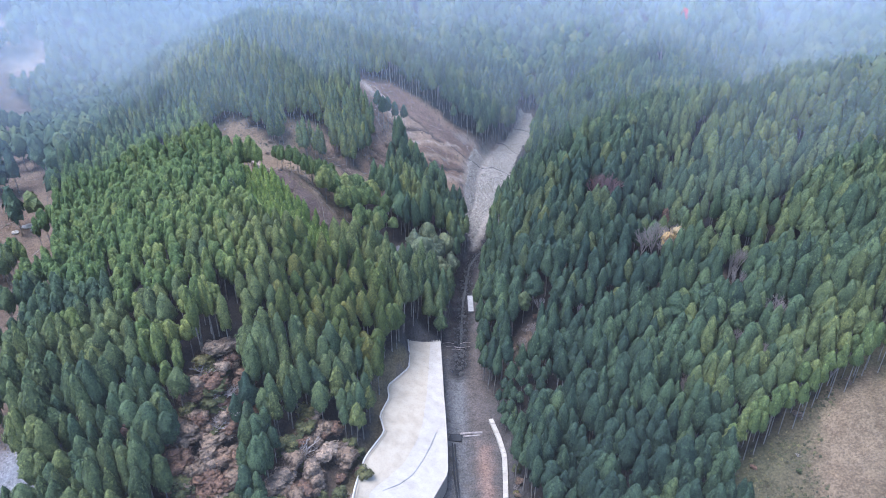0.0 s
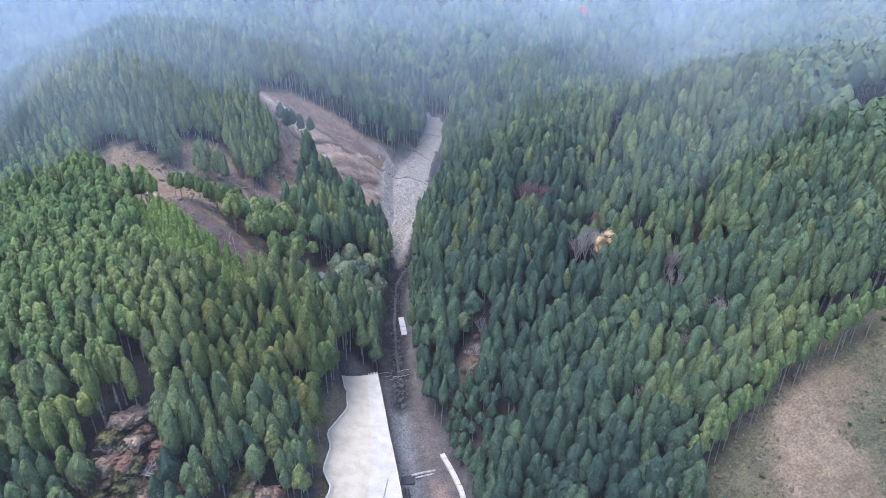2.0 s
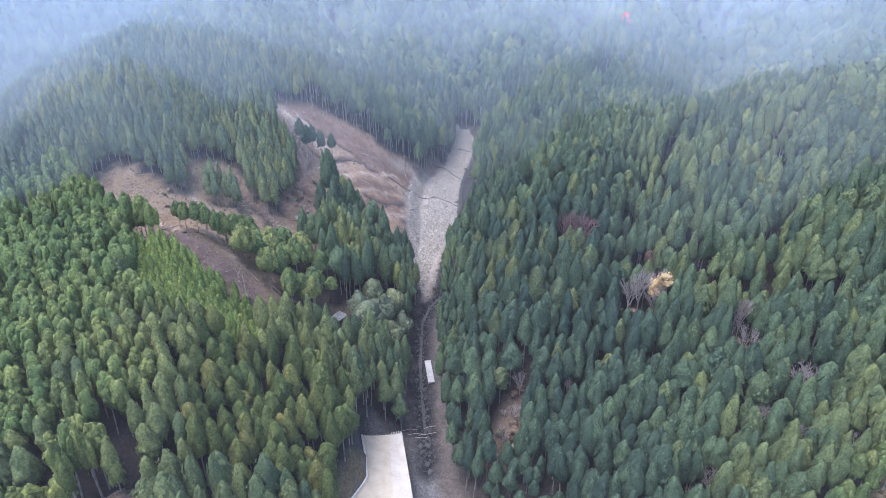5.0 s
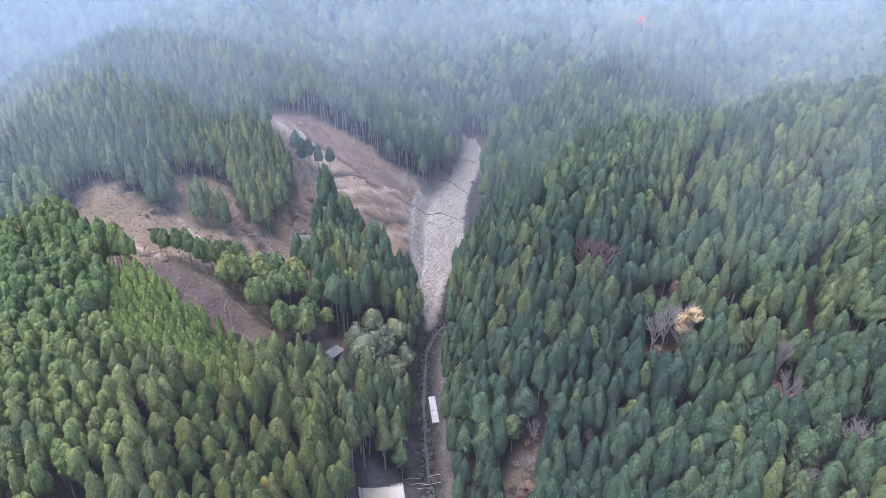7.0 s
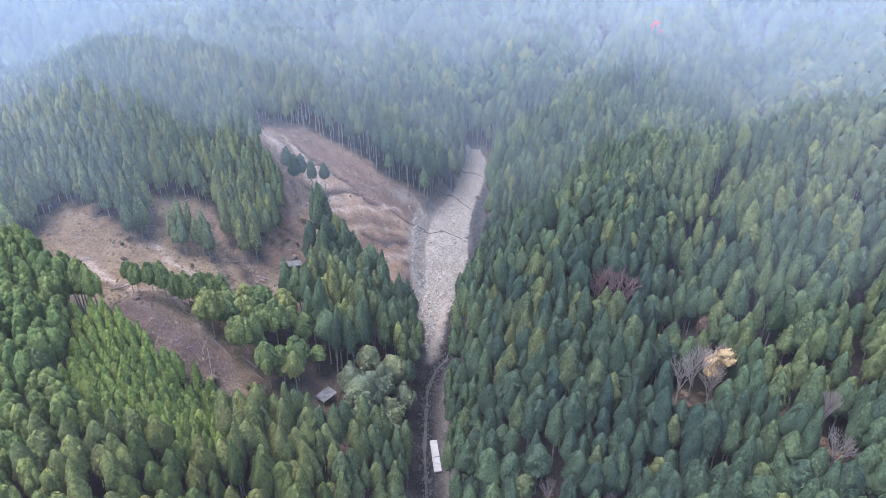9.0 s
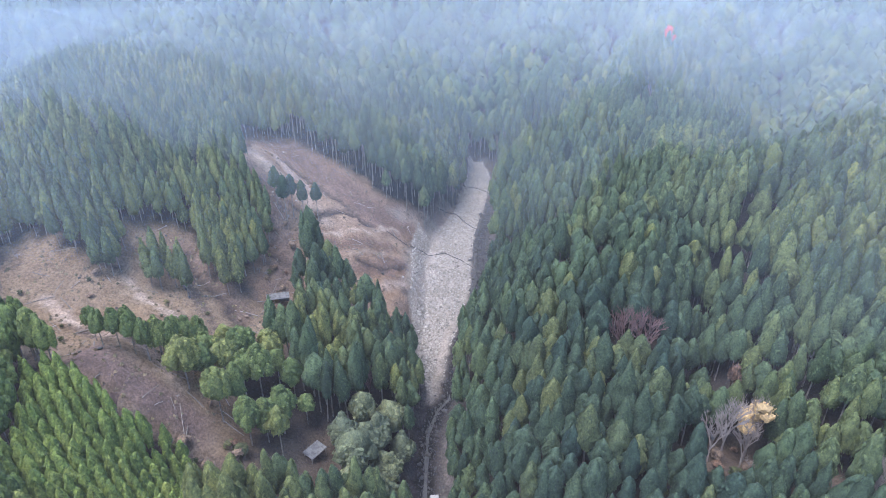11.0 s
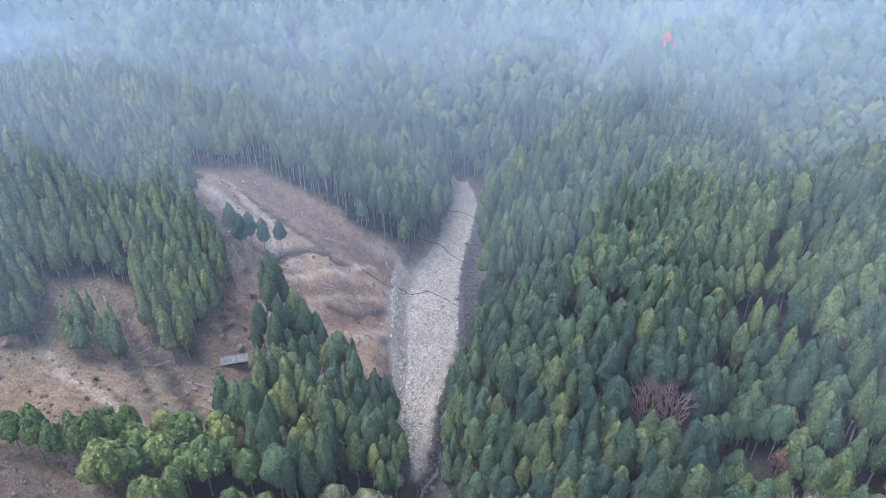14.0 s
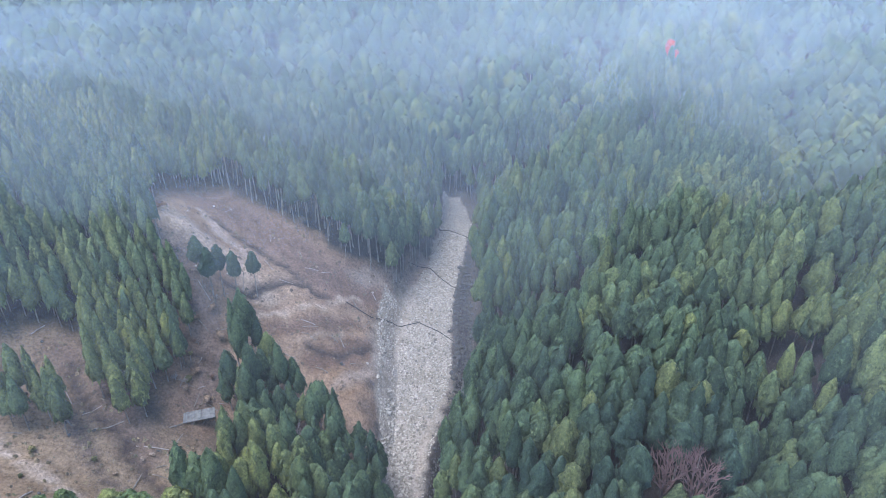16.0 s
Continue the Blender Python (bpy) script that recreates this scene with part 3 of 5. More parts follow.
def crown(kind, sides, rings, tufts, seed, base=0.4, rough=0.14):
    """An uneven crown of boughs with small tufts standing out, for a tree of height 1 and crown radius 1."""
    r = np.random.default_rng(seed)
    v, f = [], []
    lift = lambda h: base + (1 - base) * h
    p1, p2, p3 = r.uniform(0, 6.28, 3)

    def lobes(a, h):
        return 1 + 0.15 * math.sin(2 * a + 5 * h + p1) + 0.13 * math.sin(3 * a - 11 * h + p2) + 0.12 * math.sin(5 * a + 17 * h + p3)

    for j in range(rings):
        q = (j + 0.35) / (rings + 0.15)
        for k in range(sides):
            a = (k + 0.5 * (j % 2) + r.uniform(-0.3, 0.3)) * 2 * math.pi / sides
            h = min(max(q + r.uniform(-0.38, 0.38) / rings, 0.0), 0.99)
            lump = lobes(a, h)
            rad = max(float(profile(kind, h)), 0.04) * lump * (1 + float(np.clip(r.normal(0, rough), -0.3, 0.24)))
            v.append((rad * math.cos(a), rad * math.sin(a), lift(h) - 0.05 * rad / TALL))
    top = len(v)
    v += [(r.uniform(-0.05, 0.05), r.uniform(-0.05, 0.05), 1.0), (0, 0, lift(0.12))]
    for j in range(rings - 1):
        for k in range(sides):
            a, b = j * sides + k, j * sides + (k + 1) % sides
            c, d = a + sides, b + sides
            f += [(a, b, c), (b, d, c)] if j % 2 == 0 else [(a, b, d), (a, d, c)]
    for k in range(sides):
        q = (k + 1) % sides
        f += [((rings - 1) * sides + k, (rings - 1) * sides + q, top), (q, k, top + 1)]
    # sprays that lie over the crown like shingles, their tips standing off it
    size = 1.3 / math.sqrt(max(tufts, 30) / 60)
    for k in range(tufts):
        h = r.uniform(0.0, 0.98)
        if r.uniform() > 0.25 + float(profile(kind, h)):
            h = r.uniform(0.0, 0.75)
        a = k * 2.39996 + r.uniform(-0.4, 0.4)
        lump = lobes(a, h)
        rad = max(float(profile(kind, h)), 0.05)
        fall = (rad - float(profile(kind, min(h + 0.04, 0.999)))) / (0.04 * (1 - base) * TALL)
        out, side = np.array([math.cos(a), math.sin(a), 0]), np.array([-math.sin(a), math.cos(a), 0])
        down = out * max(fall, 0.0) - np.array([0, 0, 1.0])
        down /= np.linalg.norm(down)
        p = out * rad * lump * r.uniform(0.92, 1.03) + np.array([0, 0, lift(h) * TALL])
        ln, wd = r.uniform(0.3, 0.5) * size, r.uniform(0.16, 0.26) * size
        tip = down + out * r.uniform(0.25, 0.8) + side * r.uniform(-0.45, 0.45)
        tip /= np.linalg.norm(tip)
        e2 = side + np.array([0, 0, r.uniform(-0.25, 0.25)])
        e2 /= np.linalg.norm(e2)
        p = p - tip * ln * 0.4
        n = len(v)
        v += [tuple(w * np.array([1, 1, 1 / TALL])) for w in (p + tip * ln, p + e2 * wd, p - e2 * wd)]
        f.append((n, n + 1, n + 2))
    return np.array(v), np.array(f)


def trunk(sides=5, thick=0.11, top=0.9):
    a = np.arange(sides) * 2 * np.pi / sides
    low = np.stack([thick * np.cos(a), thick * np.sin(a), np.full(sides, -0.06)], -1)
    mid = np.stack([thick * 0.7 * np.cos(a), thick * 0.7 * np.sin(a), np.full(sides, 0.45)], -1)
    f = []
    for k in range(sides):
        q = (k + 1) % sides
        f += [(k, q, sides + q), (k, sides + q, sides + k), (sides + k, sides + q, 2 * sides)]
    return np.concatenate([low, mid, [[0, 0, top]]]), np.array(f)


def place_trees(name, label, x, y, height, radius, tint, template, wood, leaves=None):
    """All trees of a wood, as crowns and trunks in two meshes under one thing."""
    wood_ob = empty(name)
    z = ground(x, y)
    rg = np.random.default_rng(len(x))
    spin = rg.uniform(0, 2 * np.pi, len(x))
    lean = rg.normal(0, 0.03, (len(x), 2))
    for what, shapes, mat in (("crowns", template, leaves or NEEDLES), ("trunks", [wood], BARK)):
        vs, fs, ts, k = [], [], [], 0
        pick = rg.integers(0, len(shapes), len(x))
        for s, (tv, tf) in enumerate(shapes):
            i = np.nonzero(pick == s)[0]
            if not len(i):
                continue
            c, sn = np.cos(spin[i])[:, None], np.sin(spin[i])[:, None]
            rr = radius[i][:, None] if what == "crowns" else (height[i] / 9.5)[:, None]
            hz = height[i][:, None] * tv[None, :, 2]
            px = rr * (tv[None, :, 0] * c - tv[None, :, 1] * sn) + x[i][:, None] + lean[i, :1] * hz
            py = rr * (tv[None, :, 0] * sn + tv[None, :, 1] * c) + y[i][:, None] + lean[i, 1:] * hz
            vs.append(np.stack([px, py, hz + z[i][:, None]], -1).reshape(-1, 3))
            fs.append((tf[None] + (k + np.arange(len(i)) * len(tv))[:, None, None]).reshape(-1, 3))
            ts.append(np.repeat(tint[i], len(tv)))
            k += len(i) * len(tv)
        part(what, mesh_from(what, np.concatenate(vs), np.concatenate(fs), mat, np.concatenate(ts), what == "crowns"), wood_ob)
    return tagged(wood_ob, label, "forest", kind="stuff")


KINDS = (("domed", 0.36), ("pointed", 0.42), ("domed", 0.38), ("domed", 0.42), ("domed", 0.48), ("domed", 0.44))
FINE = [crown(kind, 7, 7, 125, 1 + k, b) for k, (kind, b) in enumerate(KINDS)]
NEAR = [crown(kind, 8, 9, 270, 31 + k, b) for k, (kind, b) in enumerate(KINDS)]
EDGE = [crown("domed", 8, 7, 180, 21, 0.5), crown("pointed", 8, 8, 180, 22, 0.46), crown("pointed", 8, 8, 180, 23, 0.54)]
YOUNG = [crown("domed", 7, 7, 90, 11, 0.2), crown("pointed", 7, 7, 90, 12, 0.2)]
SLIM = [crown("pointed", 7, 8, 80, 13, 0.3), crown("pointed", 7, 8, 80, 14, 0.35)]
COARSE = [crown("pointed", 6, 4, 18, 8, 0.36), crown("domed", 6, 4, 18, 9, 0.4), crown("domed", 6, 4, 18, 10, 0.4)]


def clumps(count, tufts, seed, base=0.35, small=0.42):
    """A broad crown made of several leafy domes; height 1, radius 1."""
    r = np.random.default_rng(seed)
    pieces = []
    body, faces = crown("round", 8, 5, 0, seed, base, 0.12)
    pieces.append((body * (0.72, 0.72, 0.9), faces))
    for k in range(count):
        a, d = k * 2.39996 + r.uniform(-0.3, 0.3), math.sqrt((k + 0.3) / count) * 0.72
        high = (1 - 0.8 * d ** 2) * r.uniform(0.74, 1.0)
        v, f = crown("round", 7, 5, tufts, seed * 31 + k, 0.0, 0.12)
        size, deep = small * r.uniform(0.8, 1.2), r.uniform(0.24, 0.34)
        v = v * (size, size, deep) + (d * math.cos(a), d * math.sin(a), base + (1 - base) * high - deep)
        pieces.append((v, f))
    v, f = join(pieces)
    v[:, 2] *= 1.0 / v[:, 2].max()
    return v, f


ROUND = [clumps(6, 30, 5, 0.45), clumps(7, 28, 6, 0.42, 0.4), clumps(5, 38, 7, 0.48, 0.46)]
STEM = trunk()


def lattice(step, x0, x1, y0, y1, r, loose):
    X, Y = np.meshgrid(np.arange(x0, x1, step), np.arange(y0, y1, step * 0.9))
    X = X + (np.arange(X.shape[0]) % 2)[:, None] * step / 2
    return X.ravel() + r.uniform(-loose, loose, X.size), Y.ravel() + r.uniform(-loose, loose, X.size)


def stands():
    """Where trees stand: kind, x, y, height, crown radius and tint."""
    r = np.random.default_rng(7)
    out = []
    for kind, step, area in (("near", 3.55, (-160, 165, 84, 395)), ("west", 3.65, (-160, -30, 84, 395)), ("slim", 3.0, (-135, -18, 243, 350)), ("far", 6.0, (-320, 340, 10, 580)), ("distant", 13.0, (-400, 460, 575, 860))):
        x, y = lattice(step, *area, r, 0.28 * step)
        slim = (x > -135) & (x < -20 - 0.12 * (y - 243)) & (y > 243) & (y < 345 - 0.25 * (x + 80)) & (waves(x, y, 60, 41) > -1.2)
        near = (x > -158) & (x < 163) & (y < 392) & (y > 84)
        k = {"near": near & ~slim & ((x >= -32) | (y < 138)), "west": near & ~slim & (x < -32) & (y >= 138), "slim": slim, "far": ~near & (y < 575), "distant": y > 575}[kind]
        grove = ((x + 56) / 6) ** 2 + ((y - 247) / 5.5) ** 2 < 1
        k &= ~bare(x, y) | (grove & (kind == "slim")) | (inside(x, y, WEST_VALLEY) & (waves(x, y, 34, 51) > 0.45))
        k &= off_line(x, y, ((-190, 326), (-193, 346), (-182, 362), (-168, 380))) > 4.5
        k &= ~inside(x, y, PLANTATION) & (r.uniform(0, 1, len(x)) > 0.05)
        # gaps in the dips of the east side
        k &= ~(((waves(x, y, 26, 31) > 1.25) | (waves(x, y, 12, 36) > 1.42)) & (x > 10) & (kind == "near"))
        k &= ~inside(x, y, SPUR_FOOT) & ~inside(x, y, AMBER_GAP) & (np.min([off_line(x, y, HOLLOWS[q][0]) for q in (2, 3, 4)], 0) > 4.5 * np.clip(waves(x, y, 13, 33), 0, 1))
        k &= off_line(x, y + 4, HOLLOWS[0][0][2:]) > 5.5
        # only slopes within sight of the flight
        k &= (x > -0.85 * y - 14) & (x < 1.12 * y + 16)
        for group in LONE.values():
            for a, b, h, w in group:
                k &= np.hypot(x - a, y - b) > 0.75 * w + 1.0
        # no lone survivors on the south slip
        on_slip = k & (x > -66) & (x < -27) & (y > 190) & (y < 246)
        q = np.nonzero(on_slip)[0]
        if len(q):
            apart = np.hypot(x[q][:, None] - x[k][None], y[q][:, None] - y[k][None])
            k[q[(apart < 7.5).sum(1) < 4]] = False
        x, y = x[k], y[k]
        n = len(x)
        if kind == "near":
            h = 17.0 + 1.6 * waves(x, y, 45, 11) + 1.7 * waves(x, y, 20, 16) + 1.2 * waves(x, y, 9, 17) + r.normal(0, 1.9, n)
            w = r.uniform(1.6, 2.5, n) * (1 + 0.25 * (r.uniform(0, 1, n) < 0.2))
            low = inside(x, y, LOW_STAND)
            h, w = np.where(low, 0.55 * h, h), np.where(low, 0.75 * w, w)
        elif kind == "west":
            h, w = 16.0 + 1.3 * waves(x, y, 45, 11) + 1.2 * waves(x, y, 20, 16) + r.normal(0, 1.2, n), r.uniform(1.65, 2.3, n)
            h = np.where((x < -52) & (y < 240), 14.5 + 0.45 * (h - 16), h)
        elif kind == "slim":
            h, w = 13.0 + 1.2 * waves(x, y, 35, 11) + r.normal(0, 0.9, n), r.uniform(1.45, 1.95, n)
        else:
            h, w = 16.5 + r.normal(0, 1.4, n), r.uniform(2.5, 3.2, n) * step / 4.9
        tint = 0.47 + 0.15 * waves(x, y, 42, 12) + 0.09 * waves(x, y, 13, 13) + r.normal(0, 0.13, n)
        if kind == "slim":
            tint = tint + 0.2
        tint += 0.7 * np.exp(-(((x + 41) / 27) ** 2 + ((y - 165) / 30) ** 2)) + 0.24 * np.exp(-(((x - 88) / 25) ** 2 + ((y - 128) / 18) ** 2))
        tint += 0.3 * np.exp(-(((x + 22) / 16) ** 2 + ((y - 160) / 24) ** 2))
        # valley shade and haze put into the tint: darker mid-valley, lighter eastwards
        tint += -(0.2 + 0.2 * (y < 190)) * np.exp(-(((x - 40) / 26) ** 2)) * (y < 290) + 0.10 * np.clip((x - 70) / 40, 0, 1)
        tint += 0.22 * ((x < -55) & (y < 142)) + 0.5 * np.exp(-(((x + 15) / 8) ** 2 + ((y - 237) / 9) ** 2))
        tint = np.clip(tint + np.where(r.uniform(0, 1, n) < 0.05, 0.25, 0), 0.0, 1.0)
        out.append((kind, x, y, h, w, tint))
    return out


def forests():
    near, west, slim, far, distant = stands()
    x, y, h, rad, tint = (np.concatenate(q) for q in zip(near[1:], west[1:]))
    rnd = (x < -58 + 7 * waves(x, y, 24, 14)) & (y > 120 - 0.5 * (x + 46) + 12 * waves(x, y, 30, 15)) & (y < 242)
    single = ~rnd & (((x > 27) & (x < 72) & (y > 172) & (y < 232)) | ((x > -46) & (x < -14) & (y > 140) & (y < 172)))
    shapes = []
    for k, (kind, b) in enumerate((("pointed", 0.44), ("domed", 0.46), ("domed", 0.42), ("domed", 0.5)) * 2):
        shapes.append((mesh_from("crown", *crown(kind, 10, 11, 420, 40 + k, b), SINGLE if k < 4 else WEST_SINGLE, smooth=True), mesh_from("trunk", *trunk(6), BARK)))
    r = np.random.default_rng(9)
    for i in np.nonzero(single)[0]:
        c, t = shapes[r.integers(0, 4) + (4 if x[i] < 0 else 0)]
        tree = empty("conifer", (x[i], y[i], float(ground(x[i], y[i]))), r.uniform(0, 6.28))
        tagged(tree, "tall green conifer in a dense plantation" if x[i] > 0 else "tall olive-green conifer with a blunt dense crown", "tree", "plantation conifers")
        part("crown", c, tree).scale = (rad[i], rad[i], h[i])
        part("trunk", t, tree).scale = (h[i] / 9.5, h[i] / 9.5, h[i])
    a, b = ~single & ~rnd, ~single & rnd
    # trees along the slips and the works carry their crowns high
    rim = a & (np.min([off_line(x, y, o + o[:1]) for o in (SLUMP_NORTH, SLUMP_SOUTH, WORKS, EAST_SLOPE)] + [off_line(x, y, HOLLOWS[0][0]) - 3, off_line(x, y, HOLLOWS[5][0]) - 3], 0) < 7)
    a &= ~rim
    place_trees("edge_wood", "tall conifers with bare lower trunks along the clearings", x[rim], y[rim], 1.06 * h[rim], 0.88 * rad[rim], tint[rim], EDGE, STEM)
    close = a & (y < 232) & (x < 125) & (x > -95)
    a &= ~close
    place_trees("near_wood", "dense green conifers on the lower valley sides", x[close], y[close], h[close], rad[close], tint[close], NEAR, STEM)
    place_trees("conifer_wood", "dense green conifer plantation on the valley sides", x[a], y[a], h[a], rad[a], tint[a], FINE, STEM)
    place_trees("ridge_wood", "round-crowned evergreen trees on a wooded ridge", x[b], y[b], h[b], 0.98 * rad[b], tint[b], ROUND, STEM, RIDGE_LEAVES)
    place_trees("slim_wood", "dark slim conifers planted close on the slope", *slim[1:], SLIM, STEM)
    place_trees("far_wood", "dark conifer woods on far misty hills", *far[1:], COARSE, trunk(3), FAR_NEEDLES)
    place_trees("distant_wood", "conifer woods on the distant misty mountain", *distant[1:], COARSE, trunk(3), FAR_NEEDLES)
    # young rows
    r = np.random.default_rng(17)
    a, b = np.meshgrid(np.arange(-26, 26, 2.15), np.arange(-26, 26, 1.95))
    px = -50 + a * 0.8 - b * 0.6 + r.normal(0, 0.25, a.shape)
    py = 187 + a * 0.6 + b * 0.8 + r.normal(0, 0.25, a.shape)
    k = inside(px, py, PLANTATION)
    px, py = px[k], py[k]
    place_trees("young_plantation", "bright green young conifers planted in rows", px, py, r.uniform(7.5, 9.5, len(px)), r.uniform(1.1, 1.45, len(px)), np.clip(r.normal(0.5, 0.2, len(px)), 0, 1), YOUNG, STEM, FRESH)


forests()


# ---- single trees and shrubs ----
def set_tree(name, label, meshes, place, height, radius, seed, group="", category="tree"):
    """A tree as a thing: its parts are (name, mesh, upright only) and are scaled to the height and crown radius given."""
    r = np.random.default_rng(seed)
    x, y = place
    ob = empty(name, (x, y, float(ground(x, y))), r.uniform(0, 6.28))
    tagged(ob, label, category, group)
    for nm, me, thin in meshes:
        w = height / 9.5 if thin else radius
        part(nm, me, ob).scale = (w, w, height)
    return ob


def limbs(seed, depth=4, spread=0.55, first=0.3, twigs=3, sides=4):
    """A branching frame for a tree of height 1; the crown radius is 1 in x and y."""
    r = np.random.default_rng(seed)
    out, ends = [], []

    def grow(p, d, ln, th, level):
        q = p + d * ln
        bend = p + d * ln * 0.5 + r.normal(0, 0.03, 3) * ln
        s = np.array([2.3, 2.3, 1.0])
        out.append(tube(np.array([p, bend, q]) * s, [th, th * 0.8, th * 0.6], sides if level < 2 else 3) if level < depth - 1 else tube(np.array([p, q]) * s, [th, th * 0.6], 3))
        if level == depth:
            ends.append(q * s)
            return
        for k in range(twigs + (level == 0) * 2):
            a = k * 2.4 + r.uniform(-0.5, 0.5)
            tilt = spread * r.uniform(0.5, 1.3)
            side = np.array([math.cos(a), math.sin(a), 0.0])
            nd = d * math.cos(tilt) + side * math.sin(tilt) + np.array([0, 0, 0.12])
            grow(p + (q - p) * r.uniform(0.65, 1.0), nd / np.linalg.norm(nd), ln * r.uniform(0.55, 0.78), th * 0.6, level + 1)

    grow(np.array([0, 0, -0.03]), np.array([0.0, 0.0, 1.0]), first, 0.05, 0)
    v, f = join(out)
    v[:, :2] *= 1.0 / max(np.abs(v[:, :2]).max(), 1e-6)
    v[:, 2] /= v[:, 2].max()
    return v, f


def leafage(seed, leaves, lumps, low=0.42, leaf=0.16):
    """A broad uneven crown of leaf clusters gathered in lumps; height 1, radius 1."""
    r = np.random.default_rng(seed)
    c = []
    while len(c) < lumps:
        p = r.uniform(-1, 1, 3)
        if np.linalg.norm(p) < 1:
            c.append(p * (0.68, 0.68, 1))
    c = np.array(c)
    size = r.uniform(0.36, 0.58, lumps)
    v, f = [], []
    for k in range(leaves):
        j = r.integers(0, lumps)
        d = r.normal(0, 1, 3)
        d[2] = abs(d[2]) * 0.9 - 0.25
        d /= np.linalg.norm(d)
        p = c[j] + d * size[j] * r.uniform(0.75, 1.08)
        n = d + r.normal(0, 0.35, 3)
        n /= np.linalg.norm(n)
        u = np.cross(n, [0.3, 0.2, 1.0])
        u /= np.linalg.norm(u)
        w = np.cross(n, u)
        s = leaf * r.uniform(0.7, 1.35)
        q = [p - u * s, p + w * s * 0.7 - n * 0.3 * s, p + u * s - n * 0.35 * s, p - w * s * 0.7 - n * 0.3 * s]
        i = len(v)
        v += q
        f += [(i, i + 1, i + 2), (i, i + 2, i + 3)]
    for j in range(lumps):
        bv, bf = rock_shape(r.integers(0, 9999), 1)
        i = len(v)
        v += list(c[j] + bv * size[j] * 0.82)
        f += [tuple(t) for t in bf + i]
    v = np.array(v)
    v[:, 2] = low + (1 - low) * (v[:, 2] + 1.2) / 2.5
    return v, np.array(f)


def rock_shape(seed, level=1):
    """An uneven stone of about radius 1."""
    bm = bmesh.new()
    bmesh.ops.create_icosphere(bm, subdivisions=level, radius=1)
    r = np.random.default_rng(seed)
    v = np.array([p.co[:] for p in bm.verts])
    f = np.array([[p.index for p in q.verts] for q in bm.faces])
    bm.free()
    v *= r.uniform(0.72, 1.2, (len(v), 1))
    return v * r.uniform(0.75, 1.25, 3), f


BARE_FRAMES = [limbs(60 + k, 5, 0.5 + 0.06 * k, 0.3, 3, 3) for k in range(3)]
BARE_SHRUB = (("branchwork", mesh_from("branchwork", *limbs(66, 4, 0.6, 0.2, 3, 3), TWIG), False),)
BARE = [(("branchwork", mesh_from("branchwork", *b, TWIG), False),) for b in BARE_FRAMES]
BARE_DARK = [(("branchwork", mesh_from("branchwork", *limbs(70 + k, 5, 0.62, 0.28, 3, 3), DARK_TWIG), False),) for k in range(2)]
STEM_MESH = mesh_from("trunk", *trunk(7, 0.12), BARK)


def leafy(material, seed, leaves=520, lumps=11, low=0.4, leaf=0.15):
    return (("crown", mesh_from("crown", *leafage(seed, leaves, lumps, low, leaf), material), False), ("trunk", STEM_MESH, True))


def broad_tree(material, count, tufts, seed, base, small):
    return (("crown", mesh_from("crown", *clumps(count, tufts, seed, base, small), material, smooth=True), False), ("trunk", STEM_MESH, True))


EVERGREEN = [broad_tree(BROAD, 13 + k, 60, 80 + k, 0.25, 0.34) for k in range(3)]
HIGH_CROWN = [broad_tree(LIGHT_LEAVES, 15 + 2 * k, 60, 90 + k, 0.4 + 0.05 * k, 0.34) for k in range(3)]
CONIFER = [(("crown", mesh_from("crown", *crown(k, 10, 10, 330, 55 + i, b), SINGLE, smooth=True), False), ("trunk", STEM_MESH, True)) for i, (k, b) in enumerate((("domed", 0.45), ("pointed", 0.3), ("domed", 0.55)))]
OLIVE_CONIFER = [(("crown", mesh_from("crown", *crown("domed", 10, 10, 330, 58 + i, b, 0.18), LIGHT_LEAVES, smooth=True), False), ("trunk", STEM_MESH, True)) for i, b in enumerate((0.45, 0.5, 0.55))]


